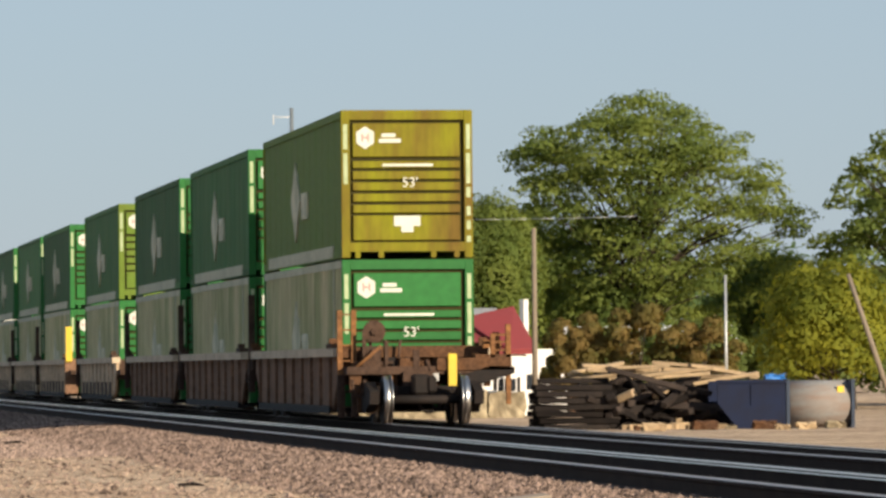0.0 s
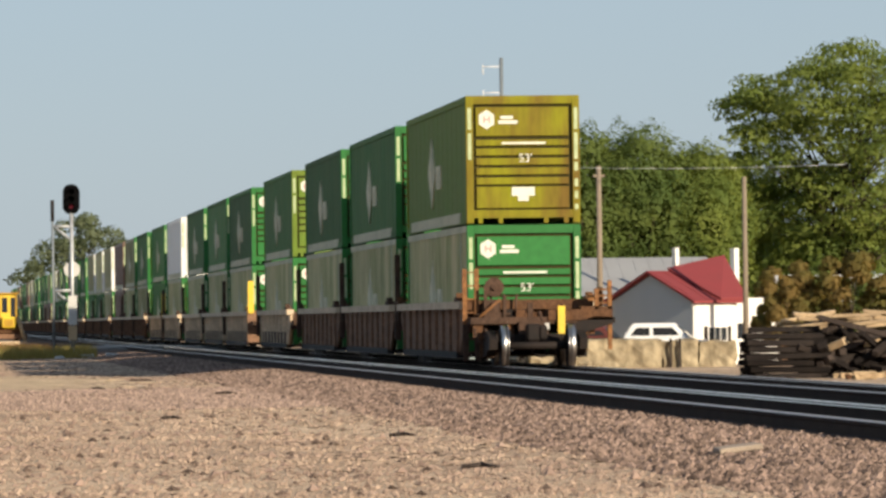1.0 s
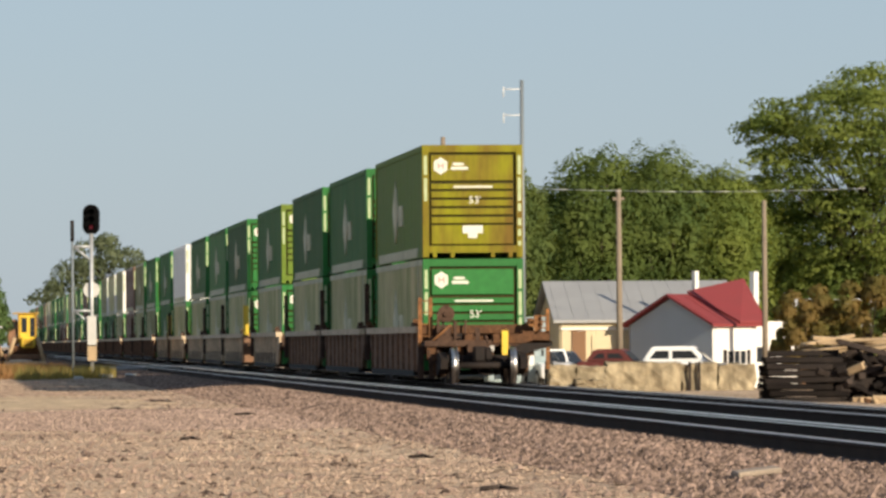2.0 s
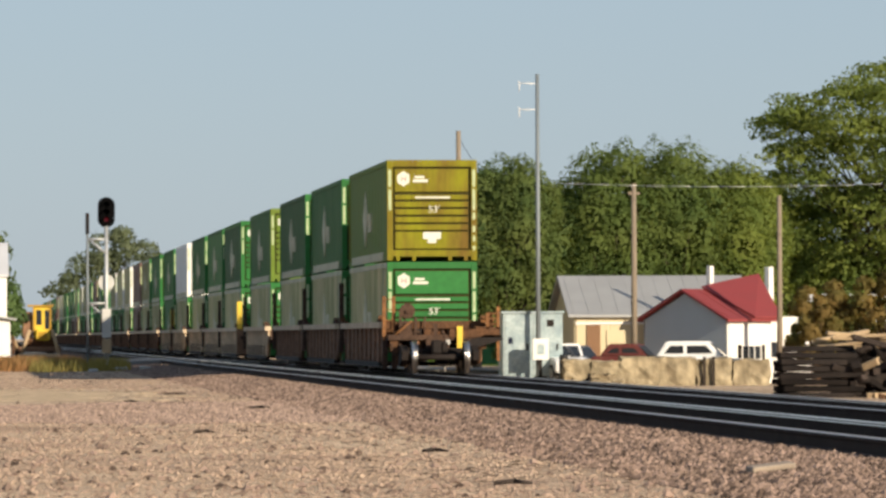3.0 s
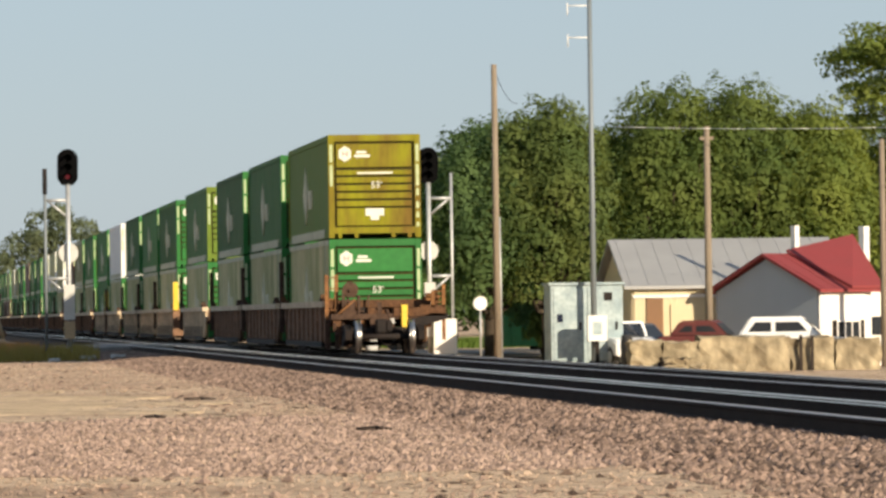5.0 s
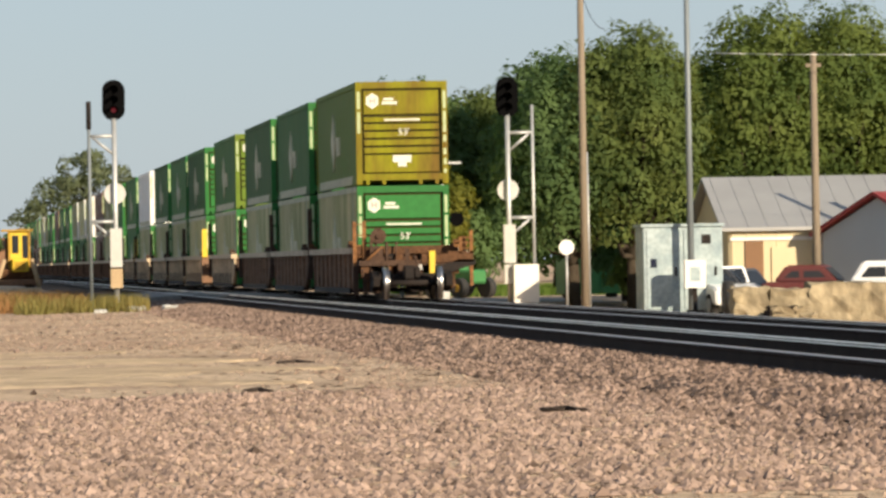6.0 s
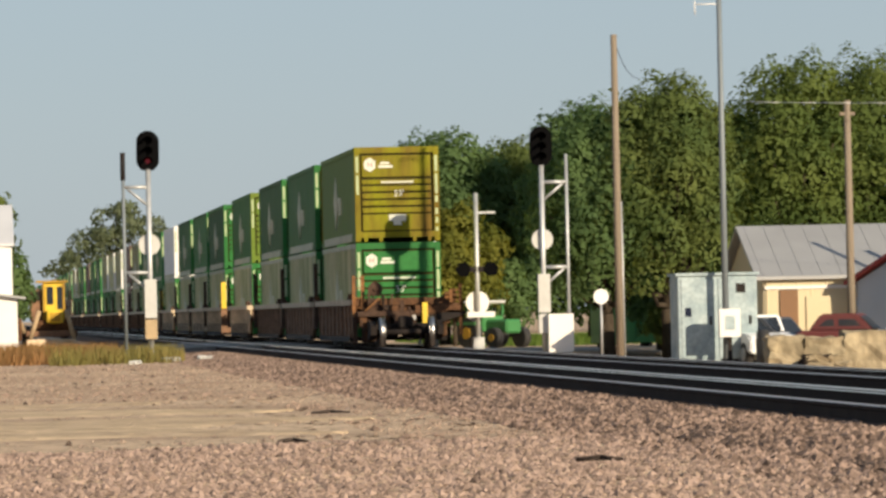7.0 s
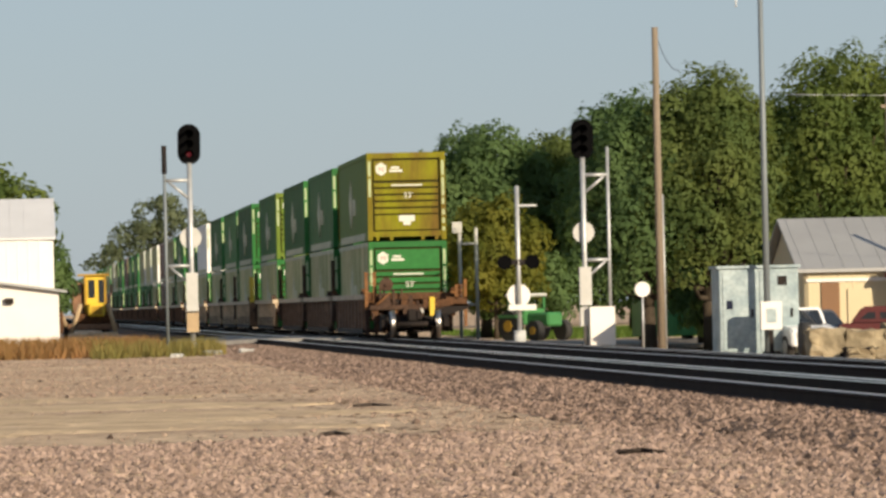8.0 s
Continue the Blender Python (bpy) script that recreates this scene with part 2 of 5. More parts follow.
RUSTY_GREY = material("rust_streaked_steel", (0.24, 0.25, 0.25), 0.75, second=(0.2, 0.1, 0.05), scale=1.6, mix=0.7, grain=0.2, stretch=(0.5, 0.5, 2.4), shine=0.15)
SIGNAL_BLACK = material("flat_black_paint", (0.0025, 0.0025, 0.003), 0.85, second=(0.005, 0.005, 0.005), scale=4, mix=0.6, shine=0.03)
GLASS_DARK = material("dark_window_glass", (0.02, 0.024, 0.03), 0.08)
TYRE = material("tyre_rubber", (0.02, 0.02, 0.02), 0.85, second=(0.04, 0.037, 0.034), scale=5, mix=0.6)
CAR_WHITE = material("white_car_paint", (0.8, 0.8, 0.8), 0.25, second=(0.72, 0.72, 0.72), scale=2, mix=0.4)
CAR_RED = material("dark_red_car_paint", (0.12, 0.032, 0.03), 0.35, second=(0.09, 0.03, 0.028), scale=2, mix=0.4)
CAR_SILVER = material("silver_car_paint", (0.74, 0.75, 0.76), 0.3, 0.0, second=(0.66, 0.67, 0.68), scale=2, mix=0.4)
CAR_DARK = material("dark_grey_truck_paint", (0.06, 0.065, 0.075), 0.3, second=(0.05, 0.05, 0.06), scale=2, mix=0.4)
MACHINE_GREEN = material("tractor_green", (0.045, 0.2, 0.06), 0.45, second=(0.035, 0.14, 0.045), scale=2, mix=0.6, grain=0.1)
BARK = material("tree_bark", (0.05, 0.038, 0.028), 0.95, second=(0.085, 0.068, 0.05), scale=4, mix=0.8, grain=0.3, bump=0.02, stretch=(3, 3, 0.6), shine=0.1)
LEAF = leaf_material("leaf_green", (0.15, 0.192, 0.052), (0.085, 0.13, 0.038))
LEAF_MID = leaf_material("leaf_mid_green", (0.16, 0.198, 0.06), (0.09, 0.135, 0.044))
LEAF_LIGHT = leaf_material("leaf_light_green", (0.215, 0.255, 0.06), (0.125, 0.175, 0.046))
LEAF_BROWN = leaf_material("leaf_brown", (0.22, 0.155, 0.055), (0.11, 0.125, 0.035))
LEAF_DARK = leaf_material("leaf_dark_green", (0.13, 0.2, 0.075), (0.09, 0.15, 0.06))
LEAF_YELLOW = leaf_material("leaf_yellow_green", (0.28, 0.28, 0.035), (0.16, 0.19, 0.03))
LEAF_OLIVE = leaf_material("leaf_olive", (0.19, 0.185, 0.035), (0.1, 0.125, 0.025))
# far leaves greyed and lightened, distance haze put into their colour
LEAF_HAZED = leaf_material("leaf_hazed_green", (0.17, 0.2, 0.12), (0.11, 0.14, 0.08))
GRASS_DRY = leaf_material("dry_grass", (0.36, 0.2, 0.09), (0.24, 0.15, 0.062))
GRASS_WEED = leaf_material("weed", (0.3, 0.23, 0.085), (0.18, 0.18, 0.06))
GRASS_GREEN = leaf_material("green_grass", (0.09, 0.17, 0.03), (0.13, 0.17, 0.04))
SIGNAL_RED = bpy.data.materials.new("red_signal_lens")
SIGNAL_RED.use_nodes = True
SIGNAL_RED.node_tree.nodes["Principled BSDF"].inputs["Base Color"].default_value = (0.08, 0.004, 0.01, 1)
SIGNAL_RED.node_tree.nodes["Principled BSDF"].inputs["Emission Color"].default_value = (1.0, 0.06, 0.1, 1)
SIGNAL_RED.node_tree.nodes["Principled BSDF"].inputs["Emission Strength"].default_value = 0.06


# ---- tools for shapes ----
def box(bm, x0, x1, y0, y1, z0, z1, m=None, chamfer=0.0):
    c = bmesh.new()
    bmesh.ops.create_cube(c, size=1, matrix=Matrix.Translation(((x0 + x1) / 2, (y0 + y1) / 2, (z0 + z1) / 2)) @ Matrix.Diagonal((x1 - x0, y1 - y0, z1 - z0, 1)))
    if chamfer:
        bmesh.ops.bevel(c, geom=c.edges[:], offset=chamfer, segments=1, affect="EDGES")
    merge(bm, c, m)


def merge(bm, c, m=None):
    if m is not None:
        bmesh.ops.transform(c, matrix=m, verts=c.verts)
    made = {v: bm.verts.new(v.co) for v in c.verts}
    for f in c.faces:
        g = bm.faces.new([made[v] for v in f.verts])
        g.smooth = f.smooth
    c.free()


def rod(bm, a, b, r0, r1=None, n=8, smooth=True):
    """A round bar from a to b."""
    a, b = Vector(a), Vector(b)
    c = bmesh.new()
    bmesh.ops.create_cone(c, cap_ends=True, segments=n, radius1=r0, radius2=r0 if r1 is None else r1, depth=(b - a).length)
    for f in c.faces:
        f.smooth = smooth and len(f.verts) == 4
    merge(bm, c, Matrix.Translation((a + b) / 2) @ (b - a).to_track_quat("Z", "Y").to_matrix().to_4x4())


def prism(bm, outline, axis, lo, hi):
    """A flat outline of (u, v) drawn out along an axis: x (u=y, v=z), y (u=x, v=z) or z (u=x, v=y)."""
    place = {"x": lambda u, v, w: (w, u, v), "y": lambda u, v, w: (u, w, v), "z": lambda u, v, w: (u, v, w)}[axis]
    a = [bm.verts.new(place(u, v, lo)) for u, v in outline]
    b = [bm.verts.new(place(u, v, hi)) for u, v in outline]
    faces = [bm.faces.new(a), bm.faces.new(b[::-1])]
    for i in range(len(a)):
        faces.append(bm.faces.new((a[i], b[i], b[i - 1], a[i - 1])))
    bmesh.ops.recalc_face_normals(bm, faces=faces)


def part(name, bm, mat, parent=None, label=""):
    me = bpy.data.meshes.new(name)
    if isinstance(bm, bmesh.types.BMesh):
        bm.to_mesh(me)
        bm.free()
    else:
        me.from_pydata(*bm)
    me.materials.append(mat)
    ob = new(name, me)
    ob.parent = parent
    if label:
        tagged(ob, label)
    return ob


def thing(name, m, label, category, group="", kind=""):
    ob = new(name)
    ob.matrix_basis = m
    return tagged(ob, label, category, group, kind)


def boxes(*rows):
    bm = bmesh.new()
    for r in rows:
        box(bm, *r)
    return bm


def writing(name, text, size, mat, parent, m, label=""):
    cu = bpy.data.curves.new(name, "FONT")
    cu.body, cu.size, cu.extrude, cu.align_x, cu.align_y = text, size, 0.004, "CENTER", "CENTER"
    tmp = bpy.data.objects.new(name, cu)
    me = bpy.data.meshes.new_from_object(tmp)
    bpy.data.objects.remove(tmp)
    me.materials.clear()
    me.materials.append(mat)
    ob = new(name, me)
    ob.parent, ob.matrix_basis = parent, m
    return tagged(ob, label) if label else ob


# ---- ground ----
PROFILE = ((-4000, 0), (-40, 0), (5.4, 0), (6.2, 0.02), (7.2, 0.12), (7.9, 0.15), (11.3, 0.14), (12.0, 0.05), (15.0, 0.05), (16.3, 0.02), (18.5, -0.12), (21.0, -0.3), (23.4, -0.45), (25.0, -0.58), (60, -0.58), (4000, -0.58))


def level(x, y=0.0):
    z = float(np.interp(x, [p[0] for p in PROFILE], [p[1] for p in PROFILE]))
    if x > 16 and y > 245:
        z += (-0.2 - z) * min(1, (y - 245) / 25)
    if -12 < x < 8:
        z += 0.035 * noise.noise((x * 0.5, y * 0.12, 3)) * min(1, (8 - x) / 2)
    return z


def build_ground():
    xs = [-4000, -1500, -500, -150, -60, -30, -20] + [x * 0.5 for x in range(-26, 64)] + [34, 40, 60, 150, 500, 1500, 4000]
    ys = [-1500, -200, -40, 0, 20] + [30 + 2.0 * i for i in range(130)] + [300, 340, 400, 500, 700, 1000, 1600, 2600, 4500]
    verts = [(x, y, level(x, y)) for y in ys for x in xs]
    w = len(xs)
    faces = [(j * w + i, j * w + i + 1, (j + 1) * w + i + 1, (j + 1) * w + i) for j in range(len(ys) - 1) for i in range(w - 1)]
    ob = part("ground", (verts, [], faces), GRAVEL)
    for p in ob.data.polygons:
        p.use_smooth = True
    return tagged(ob, "tan gravel lot and trackside ground with stones", "ground", kind="structure")


def scatter(name, count, place, size, mat, label, category, form=(1, 1, 0.65), turn=6.283):
    """Many small uneven stones in one mesh."""
    base = np.array([(1, 0, 0), (-1, 0, 0), (0, 1, 0), (0, -1, 0), (0, 0, 1), (0, 0, -0.6)], float)
    tris = np.array([(0, 2, 4), (2, 1, 4), (1, 3, 4), (3, 0, 4), (2, 0, 5), (1, 2, 5), (3, 1, 5), (0, 3, 5)])
    rng = np.random.default_rng(len(name) * 7)
    xy = place(rng, count)
    count = len(xy)
    z = np.array([level(x, y) for x, y in xy])
    s = size[0] + (size[1] - size[0]) * rng.random(count) ** 2.2
    v = base[None] * (0.6 + 0.7 * rng.random((count, 6, 1))) * s[:, None, None] * np.array(form)
    a = (rng.random(count) - 0.5) * turn
    c, d = np.cos(a)[:, None], np.sin(a)[:, None]
    out = np.stack((v[..., 0] * c - v[..., 1] * d + xy[:, 0:1], v[..., 0] * d + v[..., 1] * c + xy[:, 1:2], v[..., 2] + (z + s * 0.12)[:, None]), -1)
    faces = (tris[None] + 6 * np.arange(count)[:, None, None]).reshape(-1, 3)
    return tagged(part(name, (out.reshape(-1, 3).tolist(), [], faces.tolist()), mat), label, category, kind="stuff")


def lot_places(rng, n):
    y = 40 * (240 / 40) ** rng.random(n)
    return np.stack((-6 + 12.6 * rng.random(n), y), -1)


def shoulder_places(rng, n):
    y = 36 * (260 / 36) ** rng.random(n)
    return np.stack((6.0 + 2.4 * rng.random(n) ** 0.9, y), -1)


# ---- track ----
RAIL_Z = 0.24
BED = (0.13, 0.05)          # rail feet of the near and the far track
TRACKS = (9.34, 13.55)


def rail_profile(x, foot):
    web = ((-0.075, 0.2), (0.075, 0.2), (0.075, 0.222), (0.012, 0.245), (0.012, 0.345), (0.036, 0.358), (0.036, 0.389), (-0.036, 0.389), (-0.036, 0.358), (-0.012, 0.345), (-0.012, 0.245), (-0.075, 0.222))
    return [(x + u, v - 0.2 + foot) for u, v in web]


def build_tracks():
    for i, x in enumerate(TRACKS):
        track = thing("railway_track", pose(0, 0, 0), "steel rails on dark wooden ties in stone ballast", "railway track", "railway tracks", "structure")
        for s in (-0.755, 0.755):
            bm = bmesh.new()
            prism(bm, rail_profile(x + s, BED[i]), "y", -160, 1400)
            rail = part("rail", bm, RAIL_SIDE, track, "rust-brown steel rail")
            bm = bmesh.new()
            top = BED[i] + 0.2
            low = top - 0.04 if s > 0 else top - 0.0105          # the inner side of the far rail's head is worn bright too
            prism(bm, [(x + s - 0.0385, low), (x + s - 0.02, low), (x + s - 0.02, top - 0.0105), (x + s + 0.034, top - 0.0105), (x + s + 0.03, top), (x + s - 0.031, top)], "y", -160, 1400)
            part("running_surface", bm, RAIL_TOP if s > 0 and i == 0 else RAIL_DULL, rail, "polished rail top")
        bm = bmesh.new()
        box(bm, x - 1.3, x + 1.3, -0.115, 0.115, BED[i] - 0.14, BED[i] + 0.008, chamfer=0.012)
        first = part("tie", bm, TIE, track)
        first.location.y = 28
        for k in range(1, 290):
            tie = new("tie", first.data)
            tie.parent, tie.location = track, (0, 28 + 0.55 * k, 0)


def sheet(name, xs, ys, lift, mat, label, category):
    """A strip laid on the ground."""
    verts = [(x, y, level(x, y) + lift) for y in ys for x in xs]
    w = len(xs)
    faces = [(j * w + i, j * w + i + 1, (j + 1) * w + i + 1, (j + 1) * w + i) for j in range(len(ys) - 1) for i in range(w - 1)]
    return tagged(part(name, (verts, [], faces), mat), label, category, kind="structure")


build_ground()
sheet("ballast_bed", [6.7, 7.2, 7.55, 7.9, 8.5, 9.5, 10.5, 11.3, 11.65, 12.0, 13.0, 14.0, 15.0, 15.6], [-160, -40, 0, 20] + [30 + 4.0 * k for k in range(66)] + [330, 400, 600, 1000, 1400], 0.014, BED_STONE, "brown crushed stone bed under the tracks", "ballast")
build_tracks()


def crossing_panels():
    """Asphalt laid flush with the rail heads where the road crosses, with ramps at both sides."""
    root = thing("level_crossing", pose(0, 0, 0), "worn grey asphalt level crossing flush with the rails", "crossing", kind="structure")
    near, far = BED[0] + 0.186, BED[1] + 0.186
    rows = (("ramp", [(1.5, 0.02), (8.5, near)]), ("panel", [(8.65, near), (10.02, near)]), ("panel", [(10.17, near), (12.71, far)]), ("panel", [(12.87, far), (14.23, far)]), ("ramp", [(14.38, far), (18.5, -0.08), (24.0, -0.2)]))
    for name, top in rows:
        bm = bmesh.new()
        prism(bm, top + [(x, z - 0.12) for x, z in reversed(top)], "y", 244 + 0.3 * len(top), 271)
        part(name, bm, ROAD_GREY, root)


crossing_panels()


def dirt_strip(mid, half, end, seed):
    """Packed dirt where cars cross the lot, with wandering edges."""
    xs = [-9 + 0.3 * k for k in range(int((end + 9) / 0.3))]
    verts, n = [], 7
    for x in xs:
        wide = min(1.0, max(0.05, (end - x) / 3))
        y0 = mid + 2.2 * noise.noise((x * 0.35, seed, 0))
        h = half * (1 + 0.7 * noise.noise((x * 0.7, seed + 5, 0)) + 0.5 * noise.noise((x * 2.6, seed + 9, 0))) * wide
        for k in range(n):
            y = y0 + h * (2 * k / (n - 1) - 1)
            verts.append((x, y, level(x, y) + 0.026 - (0.05 if k in (0, n - 1) else 0)))
    faces = [(i * n + k, (i + 1) * n + k, (i + 1) * n + k + 1, i * n + k + 1) for i in range(len(xs) - 1) for k in range(n - 1)]
    return tagged(part("dirt_strip", (verts, [], faces), DIRT), "smooth strip of packed tan dirt", "dirt", "packed dirt strips", "structure")


def cobble_places(rng, n):
    return np.stack((-4 + 10.6 * rng.random(n), 86 + 26 * rng.random(n) ** 1.2), -1)


def bare_lot_places(rng, n):
    p = lot_places(rng, n)
    return p[(p[:, 1] < 112) | (p[:, 1] > 143) | (p[:, 0] > 4.5) | (rng.random(n) < 0.12)]


for middle, half_width, tip, number in ((118.5, 2.6, 4.6, 1), (125.5, 3.6, 5.6, 2), (133.5, 3.0, 4.8, 3), (141.0, 2.4, 3.4, 4)):
    dirt_strip(middle, half_width, tip, number)
scatter("lot_gravel", 95000, bare_lot_places, (0.01, 0.036), STONE, "loose tan and grey gravel stones", "gravel")
scatter("lot_stones", 3500, bare_lot_places, (0.03, 0.07), BALLAST, "scattered darker stones on the lot", "stones")
scatter("lot_cobbles", 26000, cobble_places, (0.022, 0.055), COBBLE, "pinkish grey coarse stones on the lot", "gravel")
scatter("twigs", 900, lambda rng, n: np.stack((6.9 - 3.4 * rng.random(n) ** 1.3, 48 * (150 / 48) ** rng.random(n)), -1), (0.02, 0.045), TWIG, "thin brown twigs and bark bits on the gravel", "twigs", (2.4, 0.5, 0.3), 1.0)
scatter("bed_ballast", 16000, lambda rng, n: np.stack((8.6 + 7.2 * rng.random(n), 30 + 170 * rng.random(n)), -1), (0.03, 0.07), BED_BALLAST, "dark crushed stones between the rails", "ballast")
scatter("track_ballast", 75000, shoulder_places, (0.022, 0.065), BALLAST, "pinkish brown crushed ballast stones", "ballast")


# ---- the train ----
PITCH = 19.8
BOX_LONG, BOX_WIDE, BOX_HIGH = 16.15, 2.6, 2.9


def container(end_mat, side_mat, label, sheet="plain", marked=True):
    """A 53-foot box. Its near end stands at y=0, its floor at z=0, its middle at x=0."""
    root = thing("shipping_container", pose(0, 0, 0), label, "container", "containers on the train")
    w, h, n = BOX_WIDE / 2, BOX_HIGH, BOX_LONG
    body = bmesh.new()
    box(body, -w + 0.04, w - 0.04, 0.09, n - 0.05, 0.12, h - 0.05)
    part("body", body, side_mat, root)
    roof = bmesh.new()
    box(roof, -w + 0.02, w - 0.02, 0.05, n - 0.02, h - 0.05, h)
    for k in range(24):
        box(roof, -w + 0.2, w - 0.2, 0.5 + k * 0.64, 0.62 + k * 0.64, h - 0.001, h + 0.012)
    part("roof", roof, side_mat, root)
    for s in (-1, 1):
        part("top_rail", boxes((*sorted((s * (w - 0.045), s * w)), 0.12, n - 0.12, h - 0.16, h - 0.01)), PALE_RAIL if sheet == "ribbed" and marked else side_mat, root)
        part("bottom_rail", boxes((*sorted((s * (w - 0.045), s * w)), 0.12, n - 0.12, 0.0, 0.16)), side_mat, root)
        deep, step, wide = (0.036, 0.42, 0.2) if sheet == "ribbed" else (0.012, 1.22, 1.14)
        edge = [(s * (w - 0.05), 0.2)]
        k = 0.22
        while k < n - step:
            edge += [(s * (w - 0.045), k), (s * (w - 0.045 + deep), k + 0.03), (s * (w - 0.045 + deep), k + wide), (s * (w - 0.045), k + wide + 0.03)]
            k += step
        edge += [(s * (w - 0.05), n - 0.2)]
        side = bmesh.new()
        prism(side, edge, "z", 0.16, h - 0.13)
        panel = part("side_panel", side, side_mat, root)
        logo = bmesh.new()
        x0, x1 = sorted((s * (w - 0.05), s * (w + 0.003)))
        mid = n * 0.56
        prism(logo, [(mid - 0.95, 1.35), (mid, 2.2), (mid + 0.95, 1.35), (mid, 0.5)], "x", x0, x1)
        if marked:
            part("side_mark", logo, DECAL_DIM, panel, "pale worn side marking")
            part("lettering_bar", boxes((x0, x1, mid - 2.5, mid - 1.2, 0.95, 1.5)), DECAL_DIM, panel, "pale worn bar of lettering")
        else:
            logo.free()
        part("rail_band", boxes((*sorted((s * (w - 0.02), s * (w + 0.003))), 1.6, n - 1.2, 0.03, 0.27)), PALE_RAIL, panel, "pale worn lower rail")
        if sheet == "ribbed" and marked:
            part("side_post", boxes((*sorted((s * (w - 0.04), s * (w + 0.003))), 1.5, 1.72, 0.27, h - 0.16)), PALE_RAIL, panel, "pale worn side post")
        for y0 in (0.0, n - 0.12):
            post = bmesh.new()
            box(post, *sorted((s * (w - 0.17), s * w)), y0, y0 + 0.12, 0, h, chamfer=0.01)
            part("corner_post", post, end_mat, root)
        for z0, z1 in ((1.45, 2.05), (2.13, 2.62)) + (((1.18, 1.38), (0.82, 1.0), (0.55, 0.72), (0.3, 0.42)) if s > 0 else ()):
            part("reflective_strip", boxes((*sorted((s * (w - 0.125), s * (w - 0.045))), -0.004, 0.02, z0, z1)), REFLECT, root, "pale reflective strip")
    part("header", boxes((-w + 0.17, w - 0.17, 0.0, 0.1, h - 0.19, h)), end_mat, root)
    part("door_sill", boxes((-w + 0.17, w - 0.17, 0.0, 0.1, 0.12, 0.3)), end_mat, root)
    for x in (-w + 0.32, -w + 0.78, w - 0.78, w - 0.32):
        part("foot", boxes((x - 0.05, x + 0.05, 0.005, 0.1, 0.0, 0.12)), end_mat, root)
    panel = bmesh.new()
    box(panel, -w + 0.17, w - 0.17, 0.088, 0.1, 0.3, h - 0.19)
    door = part("end_door", panel, GRIME_SHADE if marked else end_mat, root)
    for z0, z1 in ((0.34, 0.83), (0.88, 1.04), (1.1, 1.26), (1.32, 1.48), (1.54, 1.7), (1.76, 1.9), (1.98, 2.64)):
        bm = bmesh.new()
        box(bm, -w + 0.23, w - 0.25, 0.02, 0.09, z0, z1, chamfer=0.012)
        part("door_panel", bm, end_mat, door)
    if marked:
        mark = bmesh.new()
        prism(mark, [(-0.82 + 0.2 * math.sin(k * 1.0472), 2.36 + 0.22 * math.cos(k * 1.0472)) for k in range(6)], "y", 0.008, 0.021)
        part("end_mark", mark, DECAL, door, "white hexagonal plate")
        bm = bmesh.new()
        for x in (-0.9, -0.78):
            box(bm, x, x + 0.04, 0.004, 0.012, 2.28, 2.44)
        box(bm, -0.86, -0.78, 0.004, 0.012, 2.34, 2.38)
        part("plate_mark", bm, RED_MARK, door, "faded red mark")
        bm = boxes((-0.5, -0.22, 0.008, 0.021, 2.37, 2.44), (-0.55, -0.12, 0.008, 0.021, 2.26, 2.34))
        part("lettering_bar", bm, DECAL, door, "short white bars of lettering")
        part("lettering_bar", boxes((-0.48, 0.52, 0.008, 0.021, 1.795, 1.845)), DECAL, door, "long white bar of lettering")
        writing("size_number", "53'", 0.27, DECAL, door, Matrix.Translation((0.06, 0.008, 1.47)) @ Euler((math.pi / 2, 0, 0)).to_matrix().to_4x4(), "white number 53'")
        bm = boxes((-0.26, 0.26, 0.008, 0.021, 0.62, 0.82), (-0.12, 0.12, 0.008, 0.021, 0.5, 0.62))
        part("notice_plate", bm, DECAL, door, "white notice plate")
    return root


DECAL_DIM = material("worn_side_decal", (0.62, 0.59, 0.42), 0.6, second=(0.24, 0.27, 0.16), scale=2.5, mix=0.8, sharp=0.15, shine=0.1)


